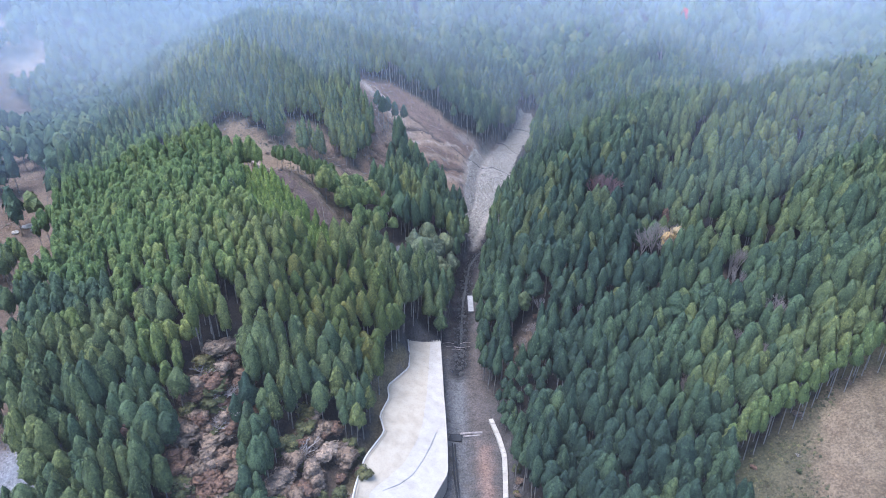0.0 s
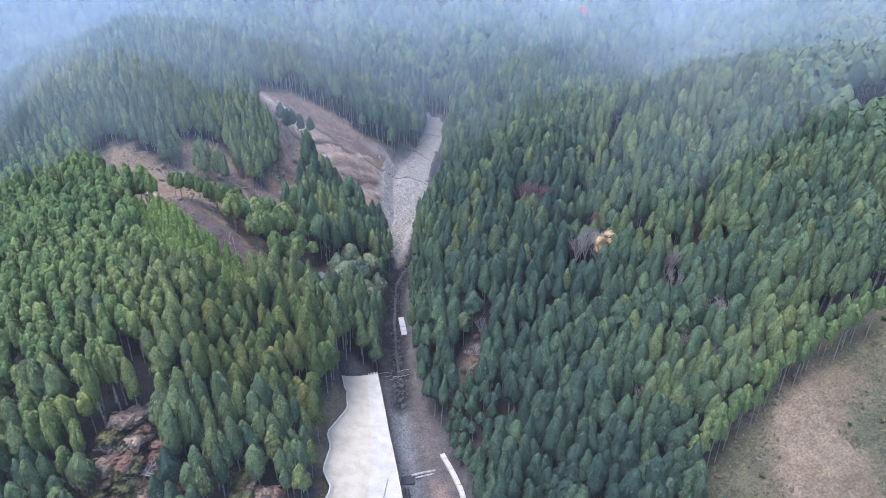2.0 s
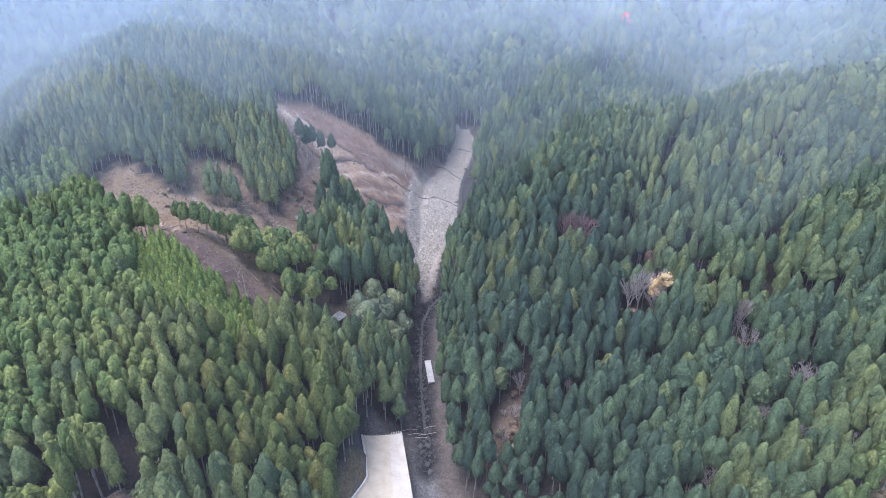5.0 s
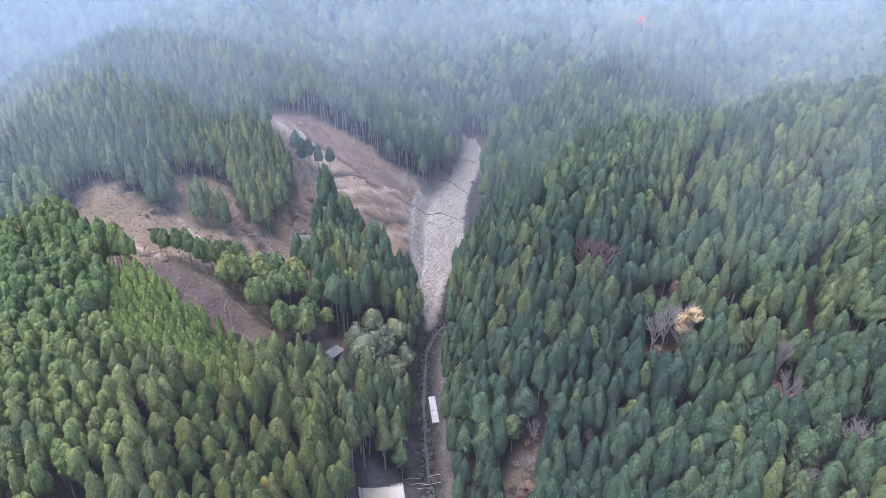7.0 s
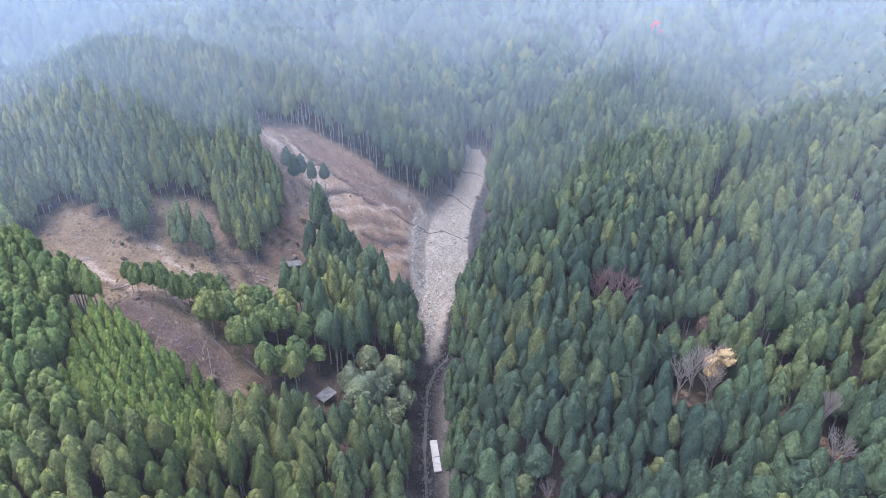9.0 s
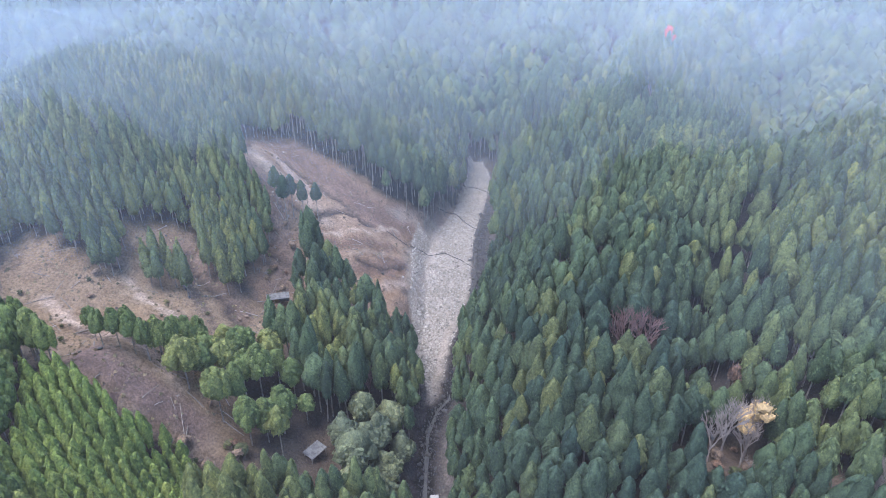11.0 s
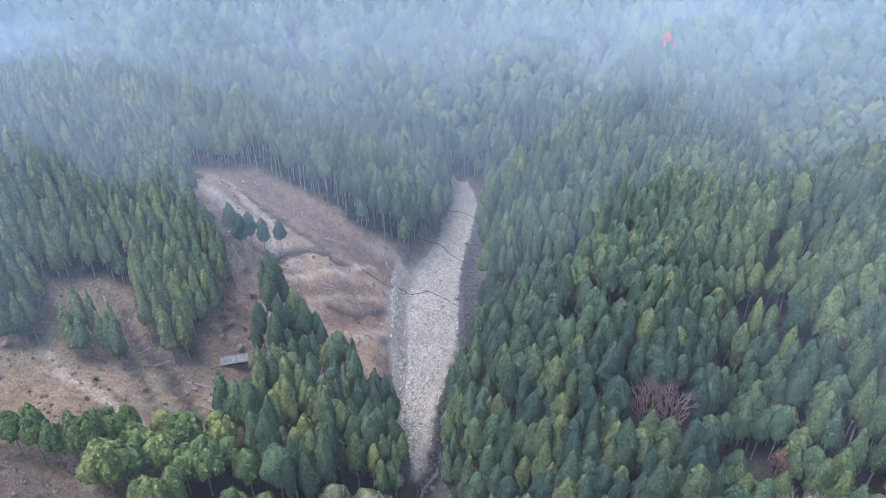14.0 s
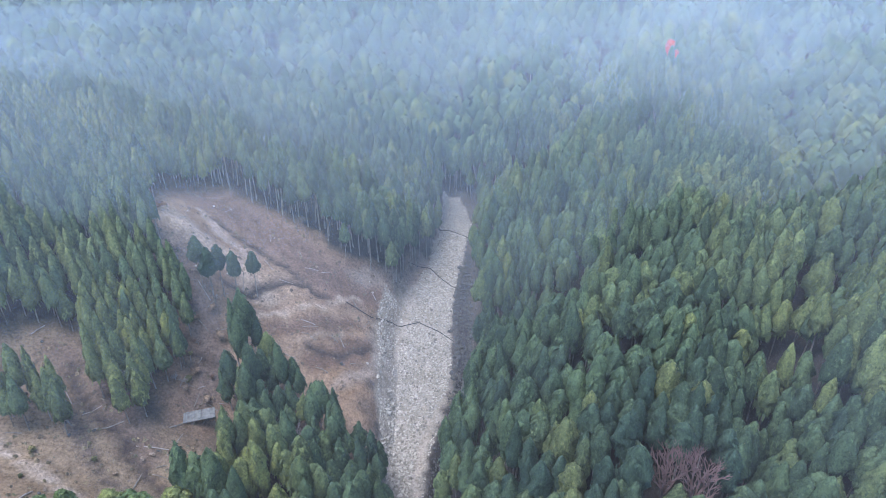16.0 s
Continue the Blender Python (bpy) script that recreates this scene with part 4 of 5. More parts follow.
def single_trees():
    for k, (x, y, h, w) in enumerate(LONE["shrub"]):
        set_tree("shrub_conifer", "olive-green conifer standing among autumn shrubs", CONIFER[1], (x, y), h, w, 90 + k, "conifers among the shrubs")
    # conifers that still stand on the slipped slope
    for k, (x, y, h, w) in enumerate(LONE["slip"]):
        set_tree("standing_conifer", "slender conifer still standing on the bare slope", CONIFER[2], (x, y), h, w, 100 + k, "conifers on the slip")
    for k, (x, y, h, w) in enumerate(LONE["row"]):
        set_tree("slip_edge_tree", "thin tree with a high olive crown at the slip's edge", HIGH_CROWN[k % 3], (x, y), h, w, 120 + k, "trees along the slip")
    for k, (x, y, h, w) in enumerate(LONE["tall"]):
        set_tree("tall_evergreen", "tall olive-green evergreen tree with a bare lower trunk", (OLIVE_CONIFER if k % 5 in (1, 3) else HIGH_CROWN)[k % 3], (x, y), h * (1 + 0.14 * math.sin(5 * k)), (0.85 if k % 5 in (1, 3) else 1.15) * w, 140 + k, "evergreens below the slip")
    for k, (x, y, h, w) in enumerate(LONE["stream"]):
        set_tree("broadleaf_tree", "broad grey-green broadleaf tree beside the stream", EVERGREEN[k % 3], (x, y), h * (1 + 0.1 * math.sin(5 * k)), 1.22 * w, 160 + k, "broadleaf trees by the stream")
    slender = [(("crown", mesh_from("crown", *crown("domed", 9, 8, 240, 95 + i, 0.6 + 0.05 * i, 0.15), LIGHT_LEAVES, smooth=True), False), ("trunk", mesh_from("trunk", *trunk(6, 0.085, 0.95), PALE_BARK), True)) for i in range(2)]
    for k, (x, y, h, w) in enumerate(LONE["edge"]):
        set_tree("slender_tree", "slender olive-crowned tree with a pale bare trunk", slender[k % 2], (x, y), h, w, 170 + k, "trees along the open hillside")
    for k, (x, y, h, w) in enumerate(LONE["red"]):
        set_tree("red_maple", "bright red autumn tree among far conifers", leafy(RED, 201, 300, 6, 0.3, 0.2), (x, y), h, w, 201)
    for k, (x, y, h, w) in enumerate(LONE["amber"]):
        set_tree("amber_tree", "autumn tree with thin amber leaves on top", leafy(AMBER, 202, 420, 9, 0.5, 0.07) + (("branchwork", BARE[0][0][1], False),), (x, y), h, w, 202)
    for k, (x, y, h, w) in enumerate(LONE["rust"]):
        set_tree("rust_tree", "rust-brown tree among green conifers", leafy(RUST, 203 + k, 320, 6, 0.3, 0.16), (x, y), h, w, 203 + k)
    for k, (x, y, h, w) in enumerate(LONE["dark"]):
        set_tree("leafless_tree", "leafless purple-brown tree with fine branches", BARE_DARK[k % 2], (x, y), h, w, 210 + k)
    for k, (x, y, h, w) in enumerate(LONE["bare"]):
        set_tree("bare_tree", "pale grey leafless tree with fine twigs", BARE[k % 3], (x, y), h, w, 230 + k, "bare trees in the wood")


single_trees()


def shrubs():
    r = np.random.default_rng(33)
    tan = single_needles("tan_twigs", (0.15, 0.108, 0.08), (0.2, 0.148, 0.112), (0.25, 0.19, 0.148))
    olive = single_needles("olive_leaves", (0.06, 0.07, 0.035), (0.09, 0.09, 0.04), (0.14, 0.12, 0.05))
    kinds = [("rust-brown autumn shrub on the slope", leafy(RUST, 301, 330, 9, 0.1, 0.13)[:1]), ("dry tan shrub with few leaves", leafy(tan, 302, 330, 9, 0.1, 0.13)[:1]), ("low olive-green shrub on open ground", leafy(olive, 303, 330, 9, 0.1, 0.13)[:1]), ("leafless grey shrub with fine twigs", BARE_SHRUB)]
    def scatter(outline, count, weights, low, high):
        (x0, y0), (x1, y1) = np.min(outline, 0), np.max(outline, 0)
        n = 0
        while n < count:
            x, y = r.uniform(x0, x1), r.uniform(max(y0, 90), y1)
            if not inside(x, y, outline) or inside(x, y, GRASS_SCAR):
                continue
            label, me = kinds[r.choice(4, p=weights)]
            h = r.uniform(low, high)
            set_tree("shrub", label, me, (x, y), h, h * r.uniform(0.5, 0.8), 400 + n, "shrubs on open ground", "shrub")
            n += 1
    scatter(SHRUBS, 110, (0.34, 0.36, 0.22, 0.08), 3.2, 7.2)
    scatter(SHRUBS_BY_WALL, 75, (0.12, 0.5, 0.3, 0.08), 3.0, 6.5)
    scatter(BRUSH_BY_TRACK, 16, (0.1, 0.6, 0.15, 0.15), 1.2, 2.8)
    scatter(EAST_DIP, 16, (0.3, 0.3, 0.2, 0.2), 1.5, 3.0)
    scatter(EAST_HOLLOW, 10, (0.25, 0.35, 0.1, 0.3), 1.5, 3.5)
    scatter(AMBER_GAP, 10, (0.3, 0.4, 0.1, 0.2), 1.5, 3.5)
    scatter(EAST_SLOPE, 40, (0.15, 0.35, 0.45, 0.05), 0.8, 2.0)
    scatter(SLIP_RIM, 26, (0.35, 0.35, 0.05, 0.25), 0.9, 2.4)
    scatter(LOW_EDGE, 22, (0.15, 0.3, 0.5, 0.05), 1.4, 3.6)
    scatter(SLUMP_SOUTH, 20, (0.2, 0.4, 0.3, 0.1), 0.6, 1.6)


shrubs()


def weeds():
    """Low tussocks on the open soil."""
    r = np.random.default_rng(35)
    for o, count, nm, label, cols in ((SLUMP_SOUTH, 650, "weeds", "dry tussocks and weeds on slipped soil", ((0.14, 0.105, 0.075), (0.165, 0.13, 0.088), (0.12, 0.108, 0.06))), (SLUMP_NORTH, 500, "weeds", "dry tussocks and weeds on slipped soil", ((0.13, 0.098, 0.073), (0.16, 0.12, 0.088), (0.12, 0.1, 0.066))), (EAST_SLOPE, 3800, "rough_grass", "rough dry grass and low weeds on a bare hillside", ((0.075, 0.072, 0.038), (0.11, 0.096, 0.056), (0.085, 0.088, 0.042))), (WEST_VALLEY, 500, "weeds", "dry weeds in the western valley", ((0.15, 0.11, 0.08), (0.2, 0.15, 0.1), (0.1, 0.11, 0.06)))):
        (x0, y0), (x1, y1) = np.min(o, 0), np.max(o, 0)
        x, y = r.uniform(x0, x1, 20000), r.uniform(max(y0, 95), min(y1, 290), 20000) if o is WEST_VALLEY else r.uniform(max(y0, 90), y1, 20000)
        k = inside(x, y, o) & (waves(x, y, 14, 36) > -0.2 + r.uniform(-0.8, 0.5, len(x))) & ~inside(x, y, GRASS_SCAR)
        x, y = x[k][:count], y[k][:count]
        z = ground(x, y)
        pieces = []
        for i in range(len(x)):
            s = r.uniform(0.2, 0.75)
            a = r.uniform(0, 6.28) + np.arange(5) * 1.2566
            rr = s * r.uniform(0.5, 1.1, 5)
            v = np.concatenate([np.stack([x[i] + rr * np.cos(a), y[i] + rr * np.sin(a), np.full(5, z[i] - 0.1)], -1), [[x[i] + 0.2 * s, y[i], z[i] + 0.75 * s], [x[i] - 0.25 * s, y[i] + 0.2 * s, z[i] + 0.55 * s]]])
            pieces.append((v, [(q, (q + 1) % 5, 5 if q < 3 else 6) for q in range(5)] + [(0, 6, 5), (3, 5, 6)]))
        v, f = join(pieces)
        tagged(new(nm, mesh_from(nm, v, f, needles(nm, *cols), np.repeat(r.uniform(0, 1, len(x)), 7))), label, "weeds", kind="stuff")


weeds()


# ---- stones, stream and works ----


def stones():
    r = np.random.default_rng(44)
    (x0, y0), (x1, y1) = np.min(STONE_FIELD, 0), np.max(STONE_FIELD, 0)
    x, y = r.uniform(x0, x1, 60000), r.uniform(y0, y1, 60000)
    k = inside(x, y, STONE_FIELD)
    k &= off_line(x, y, ((29, 328), (23.3, 312), (20, 300.5), (15, 289), (12.3, 277))) > 1.0 + 0.6 * waves(x, y, 5, 46)
    k &= off_line(x, y, ((14, 240), (17.5, 251), (21.5, 264), (26.8, 271.8), (32.3, 279.5), (33.4, 287))) > 1.5 + 0.3 * waves(x, y, 5, 47)
    x, y = x[k][:15000], y[k][:15000]
    s = np.clip(r.lognormal(-1.85, 0.42, len(x)), 0.09, 0.5) * (1 + 0.5 * np.exp(-(((x - 13.5) / 2.2) ** 2)))
    shapes = [rock_shape(500 + k) for k in range(6)]
    v, f, n = [], [], 0
    z = ground(x, y)
    for i in range(6):
        j = np.arange(i, len(x), 6)
        bv, bf = shapes[i]
        a = r.uniform(0, 6.28, len(j))
        c, d = np.cos(a)[:, None], np.sin(a)[:, None]
        p = np.stack([bv[:, 0] * c - bv[:, 1] * d, bv[:, 0] * d + bv[:, 1] * c, np.broadcast_to(bv[:, 2] * 0.75, (len(j), len(bv)))], -1) * s[j][:, None, None]
        p += np.stack([x[j], y[j], z[j] + 0.2 * s[j]], -1)[:, None]
        v.append(p.reshape(-1, 3))
        f.append((bf[None] + (n + np.arange(len(j)) * len(bv))[:, None, None]).reshape(-1, 3))
        n += len(j) * len(bv)
    tagged(new("stone_apron", mesh_from("stone_apron", np.concatenate(v), np.concatenate(f), STONE)), "broad apron of pale grey broken stones", "stones", kind="stuff")
    n = 330
    ux = np.concatenate([r.normal(18.2, 0.9, 70), 12.4 + 8.5 * r.uniform(0, 1, n - 70) ** 1.5])
    uy = np.concatenate([r.normal(311.8, 1.7, 70), r.triangular(284, 295, 302, n - 70)])
    us = np.clip(r.lognormal(-1.75, 0.35, n), 0.1, 0.32)
    uz = ground(ux, uy)
    bv, bf = shapes[2]
    v = (bv[None] * us[:, None, None] * (1, 1, 0.8) + np.stack([ux, uy, uz + 0.25 * us], -1)[:, None]).reshape(-1, 3)
    f = (bf[None] + (np.arange(n) * len(bv))[:, None, None]).reshape(-1, 3)
    tagged(new("white_rubble", mesh_from("white_rubble", v, f, rocky("white_stone", (0.34, 0.3, 0.245), (0.52, 0.465, 0.39)))), "heap of freshly broken white stones on the slip's edge", "stones", kind="stuff")
    # boulders along the stream
    meshes = [mesh_from("boulder", *rock_shape(520 + k, 2), WET_STONE) for k in range(5)]
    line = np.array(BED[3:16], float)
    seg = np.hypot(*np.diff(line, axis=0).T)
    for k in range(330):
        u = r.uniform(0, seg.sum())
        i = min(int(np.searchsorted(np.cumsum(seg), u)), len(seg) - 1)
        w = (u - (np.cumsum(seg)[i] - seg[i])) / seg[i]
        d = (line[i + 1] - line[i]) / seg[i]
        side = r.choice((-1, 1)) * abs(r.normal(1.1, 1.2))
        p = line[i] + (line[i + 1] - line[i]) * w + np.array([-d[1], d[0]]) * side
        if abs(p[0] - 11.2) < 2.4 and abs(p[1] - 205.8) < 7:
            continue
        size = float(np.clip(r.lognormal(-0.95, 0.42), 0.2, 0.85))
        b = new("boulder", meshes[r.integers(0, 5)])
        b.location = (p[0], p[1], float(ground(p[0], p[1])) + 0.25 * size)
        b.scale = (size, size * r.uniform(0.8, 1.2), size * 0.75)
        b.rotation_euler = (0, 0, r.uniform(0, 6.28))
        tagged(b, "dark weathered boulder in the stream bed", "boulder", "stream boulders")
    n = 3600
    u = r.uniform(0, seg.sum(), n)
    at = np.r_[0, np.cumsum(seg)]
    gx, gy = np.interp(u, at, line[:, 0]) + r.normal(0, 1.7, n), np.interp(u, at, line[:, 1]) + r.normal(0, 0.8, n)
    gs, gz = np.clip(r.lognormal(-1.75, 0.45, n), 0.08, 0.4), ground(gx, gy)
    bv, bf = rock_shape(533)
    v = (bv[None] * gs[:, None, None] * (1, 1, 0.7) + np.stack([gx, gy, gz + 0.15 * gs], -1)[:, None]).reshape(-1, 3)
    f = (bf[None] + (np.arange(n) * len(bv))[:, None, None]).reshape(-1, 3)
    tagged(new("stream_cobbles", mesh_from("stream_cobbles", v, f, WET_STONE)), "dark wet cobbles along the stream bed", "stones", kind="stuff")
    for k in range(150):
        u = k / 149
        y = 284 + 50 * u + r.normal(0, 0.2)
        x = float(np.interp(y, (284, 288, 297, 311, 331), (33.0, 34.2, 36.4, 38.6, 45))) + (4.6 if k % 5 == 4 else 0) + r.normal(0, 0.3)
        size = r.uniform(0.45, 0.9)
        b = new("edge_stone", meshes[k % 5])
        b.location, b.scale, b.rotation_euler = (x, y, float(ground(x, y)) + 0.2 * size), (size, size, 0.7 * size), (0, 0, r.uniform(0, 6.28))
        tagged(b, "dark stone in the edging of the channel", "stone", "channel edging stones")


stones()


def ribbon(name, line, width, lift, material, label, category, kind="structure", ripple=0.0):
    """A strip that lies on the ground along a line."""
    p = np.array(line, float)
    seg = np.r_[0, np.cumsum(np.hypot(*np.diff(p, axis=0).T))]
    u = np.linspace(0, seg[-1], int(seg[-1] / 1.0) + 2)
    c = np.stack([np.interp(u, seg, p[:, 0]), np.interp(u, seg, p[:, 1])], -1)
    d = np.gradient(c, axis=0)
    d /= np.linalg.norm(d, axis=1)[:, None]
    n = np.stack([-d[:, 1], d[:, 0]], -1)
    wid = width * (1 + ripple * waves(u, 0 * u, 9, 51))[:, None]
    rows = [c + n * wid * t for t in (-0.5, -0.2, 0.2, 0.5)]
    zc = ground(c[:, 0], c[:, 1])
    v = np.concatenate([np.column_stack([q, zc + lift]) for q in rows])
    m = len(u)
    f = np.array([(a * m + i, a * m + i + 1, (a + 1) * m + i + 1, (a + 1) * m + i) for a in range(3) for i in range(m - 1)])
    return tagged(new(name, mesh_from(name, v, f, material, smooth=True)), label, category, kind=kind)


ribbon("stream", BED[4:14], 0.9, 0.2, WATER, "shallow dark stream running between boulders", "water", ripple=0.3)


def box(x0, x1, y0, y1, z0, z1, bevel=0.06):
    bm = bmesh.new()
    bmesh.ops.create_cube(bm, size=1)
    for v in bm.verts:
        v.co = ((x0 + x1) / 2 + v.co.x * (x1 - x0), (y0 + y1) / 2 + v.co.y * (y1 - y0), (z0 + z1) / 2 + v.co.z * (z1 - z0))
    if bevel:
        bmesh.ops.bevel(bm, geom=bm.edges[:], offset=bevel, segments=1, affect="EDGES")
    return bm


def solid(name, bm, material):
    me = bpy.data.meshes.new(name)
    bm.to_mesh(me)
    bm.free()
    me.materials.append(material)
    return me


def concrete_slope():
    ob = empty("concrete_slope", (-6, 140, -7))
    tagged(ob, "pale sprayed-concrete slope with a raised rim above the stream", "retaining slope")
    back = Matrix.Translation((6, -140, 7))
    ys = np.linspace(60, 174, 60)
    edge = [[np.interp(ys, SLOPE_Y, r) for r in q] for q in (SLOPE_X, SLOPE_Z)]

    def strip(name, a, b, n, material, bottom=0.5):
        t = np.linspace(0, 1, n)[:, None]
        X = edge[0][a] * (1 - t) + edge[0][b] * t
        Z = edge[1][a] * (1 - t) + edge[1][b] * t
        Y = np.broadcast_to(ys, X.shape)
        Z = Z + 0.10 * waves(X, Y, 11, 61) + 0.04 * waves(X, Y, 3, 62)
        m = len(ys)
        v = np.stack([X, Y, Z], -1).reshape(-1, 3)
        f = [(i * m + k, (i + 1) * m + k, (i + 1) * m + k + 1, i * m + k + 1) for i in range(n - 1) for k in range(m - 1)]
        v2 = v - np.array([0, 0, bottom])
        q = len(v)
        f += [(i * m + m - 1, (i + 1) * m + m - 1, q + (i + 1) * m + m - 1, q + i * m + m - 1) for i in range(n - 1)]
        f += [((n - 1) * m + k, q + (n - 1) * m + k, q + (n - 1) * m + k + 1, (n - 1) * m + k + 1) for k in range(m - 1)]
        me = mesh_from(name, np.concatenate([v, v2]), np.array(f), material)
        me.transform(back)
        part(name, me, ob)

    strip("terrace", 0, 1, 9, CREAM)
    strip("face", 1, 2, 7, WHITE, 6.0)
    rim = np.stack([edge[0][0], ys, edge[1][0] + 0.12], -1)
    for nm, dx, th, mat in (("rim", 0.0, 0.26, RIM_WHITE), ("gutter", 0.7, 0.07, CREAM)):
        me = mesh_from(nm, *tube(rim + [dx, 0, 0], th, 6), mat)
        me.transform(back)
        part(nm, me, ob)
    lip = np.stack([edge[0][2], ys, edge[1][2]], -1)
    me = mesh_from("lip", *tube(lip, 0.2, 6), WHITE)
    me.transform(back)
    part("lip", me, ob)
    # drain joint across the lower face
    seam = [(x, y, float(slope(np.array(x), np.array(y))[0]) + 0.12) for x, y in ((-14, 108), (-10, 111), (-7, 114.5), (-4.5, 120), (-2.5, 126), (-1.2, 131))]
    me = mesh_from("joint", *tube(np.array(seam), 0.09, 5), GREY)
    me.transform(back)
    part("joint", me, ob, "dark drain joint")
    # stubs along the northern end
    for k in range(6):
        x = -3.2 + 0.5 * k
        me = solid("stub", box(x - 0.13, x + 0.13, 173.6, 174.1, float(slope(np.array(x), np.array(173.5))[0]) - 0.1, float(slope(np.array(x), np.array(173.5))[0]) + 0.6, 0.03), WHITE)
        me.transform(back)
        part("stub", me, ob)


concrete_slope()


def rod(name, label, points, radius, material, category, group="", sides=6, lift=0.1):
    p = np.array([(x, y, float(ground(x, y)) + lift + (q[0] if q else 0)) for x, y, *q in points])
    c = p.mean(0)
    ob = new(name, mesh_from(name, *tube(p - c, radius, sides), material))
    ob.location = c
    return tagged(ob, label, category, group)


def along(points, step=1.5):
    p = np.array(points, float)
    seg = np.r_[0, np.cumsum(np.hypot(*np.diff(p, axis=0).T))]
    u = np.linspace(0, seg[-1], int(seg[-1] / step) + 2)
    return [(float(a), float(b)) for a, b in zip(np.interp(u, seg, p[:, 0]), np.interp(u, seg, p[:, 1]))]


def works():
    for pts in (((4.2, 301), (11.7, 300.6), (18, 304.5), (25.9, 306.2), (31, 302), (35.5, 297)), ((26, 331), (30, 333.2), (33.8, 332.5), (36.5, 327), (39.8, 321.8), (42, 321)), ((41.4, 359.5), (46, 360), (50, 356.5), (53.8, 353.5))):
        rod("drain_pipe", "black drain pipe laid across the stones", along(pts), 0.12, BLACK, "pipe", "drain pipes", lift=0.25)
    for dx in (0.0, 0.75):
        rod("channel_pipe", "black pipe running down the gravel bed", along(((3.4 + dx, 133), (3.8 + dx, 122), (4.6 + dx, 112), (5.4 + dx, 95))), 0.22, BLACK, "pipe", "channel pipes", lift=0.9)
    # sill below the gravel, with the dark pool behind the pipes
    sill = empty("log_sill", (7.2, 137.2, float(ground(7.2, 137.2))))
    tagged(sill, "pale log sill across the gravel bed", "sill")
    for k, (a, b, h, th) in enumerate((((-1.5, 0.3), (5.2, 0.9), 0.9, 0.38), ((-0.5, -0.4), (4.6, 0.1), 0.55, 0.3))):
        part("log", mesh_from("log", *tube(np.array([(*a, h), ((a[0] + b[0]) / 2, (a[1] + b[1]) / 2, h + 0.08), (*b, h)]), th, 8), TWIG), sill)
    bm = box(-5, -1.0, -2.4, 0.6, 0.35, 0.8, 0.1)
    part("sump", solid("sump", bm, BLACK), sill, "dark plastic-lined sump")
    # low pale bank wall on the east side
    wall = empty("bank_wall", (17, 128, float(ground(17, 128))))
    tagged(wall, "low whitish bank wall curving beside the track", "wall")
    pts = along(((15.2, 143), (17, 136), (18.2, 129), (17.8, 121), (17.2, 113), (16.5, 95)), 2.0)
    for (ax, ay), (bx, by) in zip(pts, pts[1:]):
        z = float(ground((ax + bx) / 2, (ay + by) / 2)) - wall.location.z
        ln = math.hypot(bx - ax, by - ay)
        me = solid("block", box(-0.7, 0.7, -ln / 2, ln / 2, -0.3, 0.85, 0.08), WHITE)
        b = part("block", me, wall)
        b.location = ((ax + bx) / 2 - 17, (ay + by) / 2 - 128, z)
        b.rotation_euler = (0, 0, math.atan2(by - ay, bx - ax) - math.pi / 2)
    # two slabs bridging the stream
    slab = empty("concrete_slab", (11.2, 205.8, float(ground(11.2, 205.8))))
    tagged(slab, "white concrete slabs laid beside the stream", "slab")
    for y0, y1 in ((-6.0, -0.8), (-0.65, 5.6)):
        part("panel", solid("panel", box(-1.05, 1.05, y0, y1, 0.55, 0.8, 0.05), SLAB), slab)
    for y0 in (-5.6, -1.2, 4.8):
        part("bearer", solid("bearer", box(-1.0, 1.0, y0, y0 + 0.5, -0.5, 0.55, 0.04), GREY), slab)
    # sills of the stepped channel
    for k in range(9):
        u = k / 8
        y = 316 + 20 * u + 0.5 * math.sin(3 * k)
        x = float(np.interp(y, (302, 316, 337), (40.4, 42.6, 48.5))) + 0.2 * math.sin(5 * k)
        st = new("channel_sill", solid("channel_sill", box(-1.7 - 0.25 * (k % 3), 1.6 + 0.3 * (k % 2), -0.25, 0.25, -0.3, 0.35, 0.06), DARK_CONCRETE))
        st.location = (x, y, float(ground(x, y)) + 0.1)
        st.rotation_euler = (0, 0, -0.28 + 0.07 * math.sin(4 * k))
        tagged(st, "dark grey concrete sill across the stepped channel", "sill", "channel sills")
    # fallen poles across the stream
    r = np.random.default_rng(71)
    for k in range(5):
        x, y = (4.2, 7.4, 5.5, 2.5, 8.5)[k], (178.6, 178.3, 177.2, 180.4, 181)[k]
        a, ln = r.normal(0.02, 0.1), r.uniform(1.8, 3.2)
        rod("fallen_pole", "pale fallen pole lying across the stream", ((x - ln * math.cos(a), y - ln * math.sin(a), 0.5), (x, y, 0.9), (x + ln * math.cos(a), y + ln * math.sin(a), 0.4)), 0.08, TWIG, "pole", "fallen poles")


works()


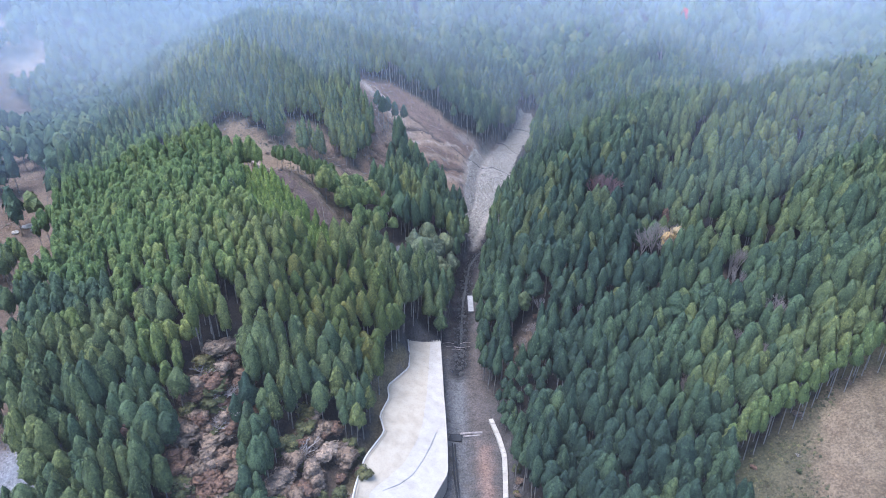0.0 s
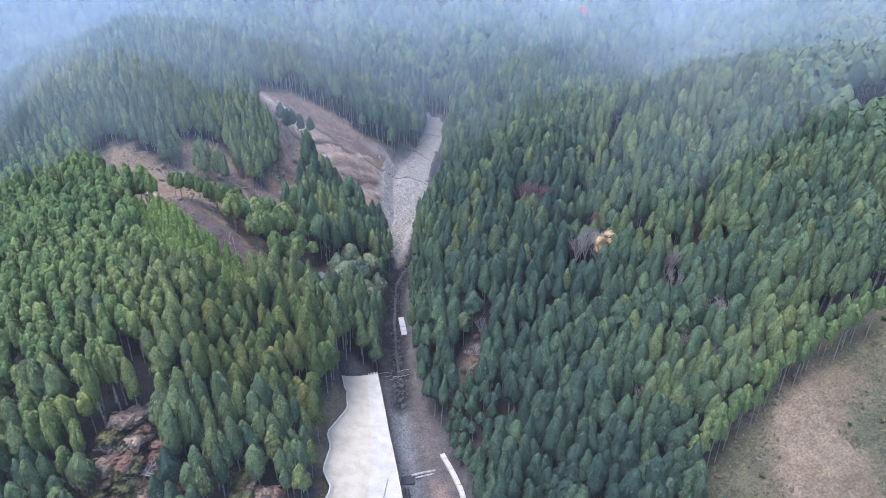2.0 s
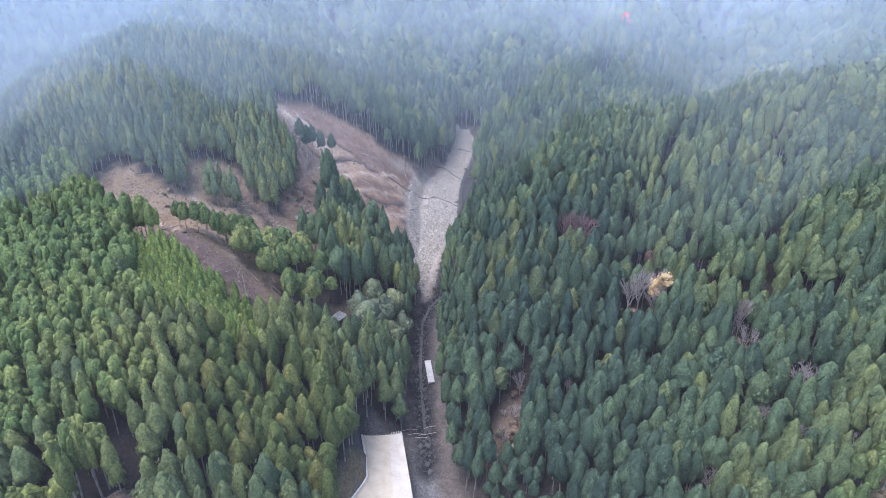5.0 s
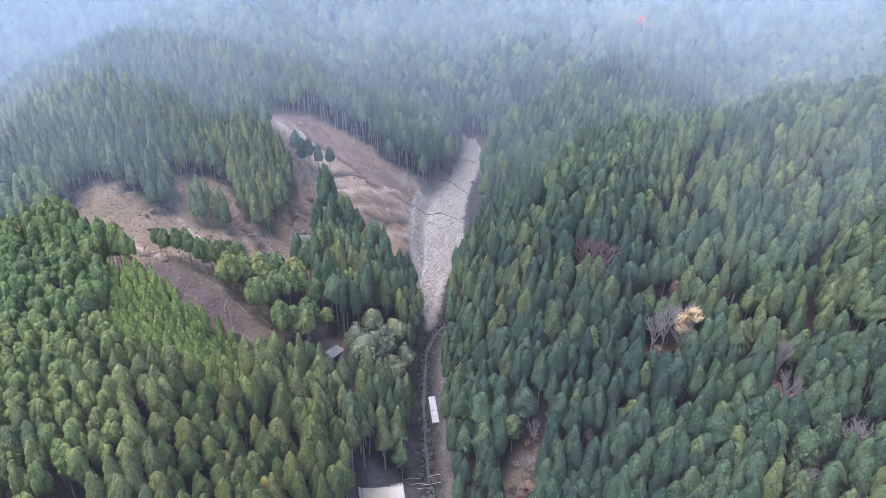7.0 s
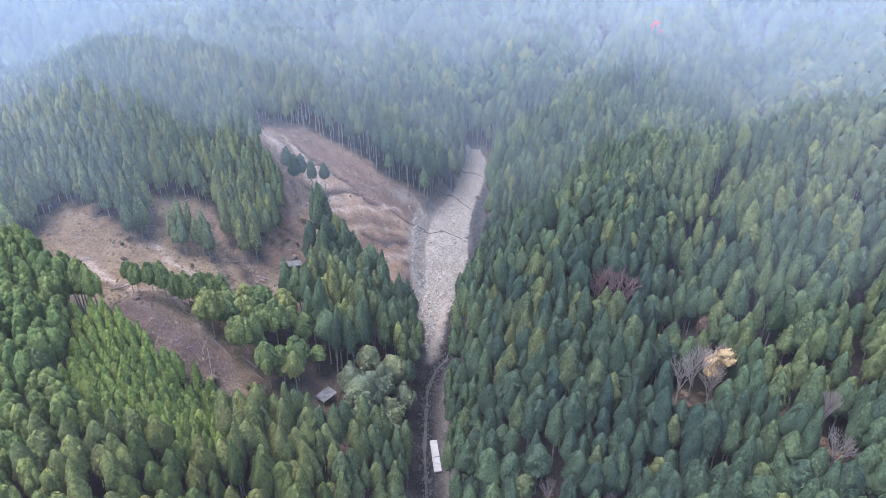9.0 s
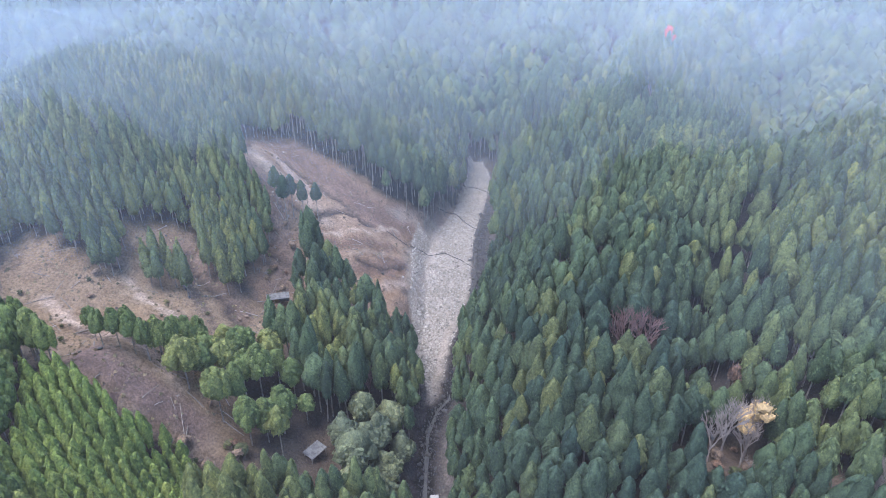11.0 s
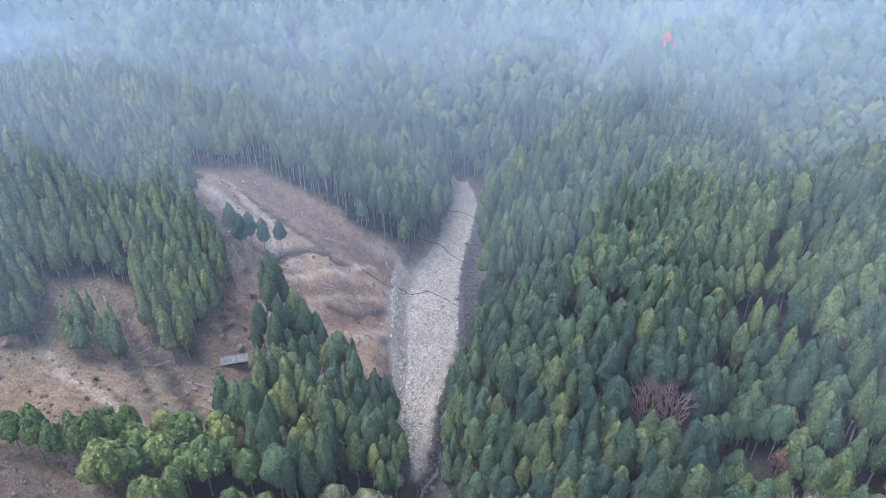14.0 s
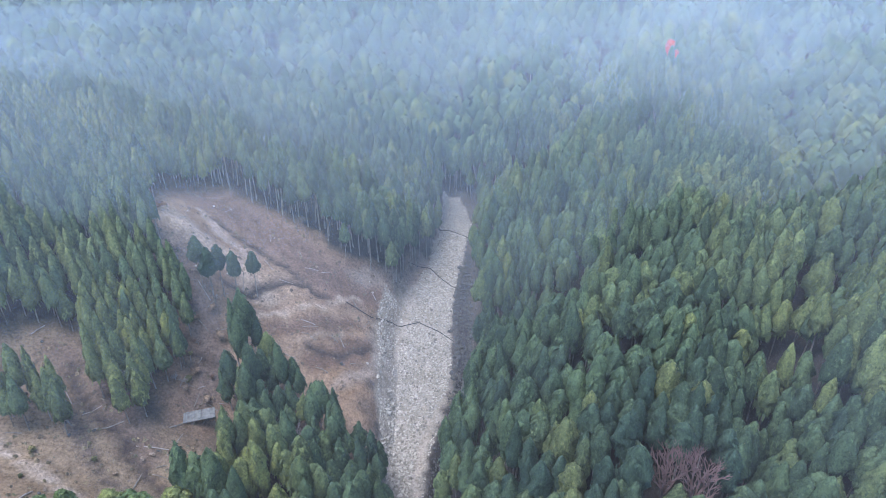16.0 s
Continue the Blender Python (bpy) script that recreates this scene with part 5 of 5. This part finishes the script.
def shed(x, y, turn, long, wide, high, label):
    z = float(ground(x, y))
    ob = empty("shed", (x, y, z), turn)
    tagged(ob, label, "shed")
    n = int(long / 0.45)
    for k in range(n):
        u = -long / 2 + (k + 0.5) * long / n
        bm = box(u - long / n * 0.46, u + long / n * 0.46, -wide / 2 - 0.2, wide / 2 + 0.2, high, high + 0.1 + 0.05 * (k % 2), 0.02)
        for v in bm.verts:
            v.co.z += v.co.y * 0.16
        part("roof_sheet", solid("roof_sheet", bm, OLD_SHEET), ob)
    for sx in (-1, 1):
        for sy in (-1, 1):
            part("post", solid("post", box(sx * long * 0.46 - 0.08, sx * long * 0.46 + 0.08, sy * wide * 0.42 - 0.08, sy * wide * 0.42 + 0.08, -1.0, high + sy * wide * 0.07, 0.01), BARK), ob)
    part("back_wall", solid("back_wall", box(-long * 0.46, long * 0.46, wide * 0.40, wide * 0.45, -0.8, high + 0.15, 0.02), OLD_SHEET), ob)


shed(-29, 256.6, radians(7), 6.5, 2.4, 1.9, "low open shed with a grey sheet roof")
shed(-17, 208.8, radians(48), 4.8, 2.8, 2.0, "small old hut with a dark grey sheet roof")


def debris():
    r = np.random.default_rng(81)
    def logs(outline, count, low, high):
        (x0, y0), (x1, y1) = np.min(outline, 0), np.max(outline, 0)
        n = 0
        while n < count:
            x, y = r.uniform(x0, x1), r.uniform(max(y0, 95), y1)
            if not inside(x, y, outline):
                continue
            a, ln = r.uniform(0, 3.14), r.uniform(low, high)
            rod("fallen_log", "pale fallen log on the bare soil", ((x - ln * math.cos(a), y - ln * math.sin(a)), (x, y, 0.1), (x + ln * math.cos(a), y + ln * math.sin(a))), r.uniform(0.07, 0.13), BARK if n % 3 else TWIG, "log", "fallen logs", 5)
            n += 1
    logs(SLUMP_SOUTH, 60, 0.8, 3.2)
    logs(SLUMP_NORTH, 40, 0.8, 2.6)
    logs(WEST_VALLEY, 60, 1.5, 4.5)
    logs(((-36, 262), (-31, 275), (-34, 287), (-22, 285), (-24, 258)), 12, 0.8, 2.2)
    meshes = [mesh_from("rock", *rock_shape(540 + k, 2), STONE if k == 1 else WET_STONE) for k in range(4)]
    for k in range(70):
        o = (SLUMP_SOUTH, SLUMP_NORTH)[k % 2]
        (x0, y0), (x1, y1) = np.min(o, 0), np.max(o, 0)
        x, y = r.uniform(x0, x1), r.uniform(y0, y1)
        if not inside(x, y, o):
            continue
        b = new("rock", meshes[k % 4])
        s = float(np.clip(r.lognormal(-1.1, 0.4), 0.2, 0.7))
        b.location, b.scale, b.rotation_euler = (x, y, float(ground(x, y)) + 0.1 * s), (s, s, 0.7 * s), (0, 0, r.uniform(0, 6))
        tagged(b, "pale rock lying on the slipped soil", "rock", "rocks on the slips")
    planks = empty("plank_stack", (-24.3, 285.4, float(ground(-24.3, 285.4))), radians(18))
    tagged(planks, "pale sawn planks lying on the bare slope", "planks")
    for k in range(4):
        part("plank", solid("plank", box(-2.2 + 0.3 * k, 1.9 + 0.2 * k, -0.6 + 0.32 * k, -0.34 + 0.32 * k, 0.05 + 0.07 * (k % 2), 0.14 + 0.09 * (k % 2), 0.01), CREAM), planks)
    for x, y, s in ((-168, 226, 3.2), (-163, 223, 2.6), (-171, 222, 1.8), (-160, 228, 1.6)):
        b = new("pale_slab", meshes[1])
        b.location, b.scale = (x, y, float(ground(x, y)) + 0.3), (s, s * 0.7, 0.8)
        tagged(b, "large white broken slab among fallen timber", "rock", "white slabs")


debris()
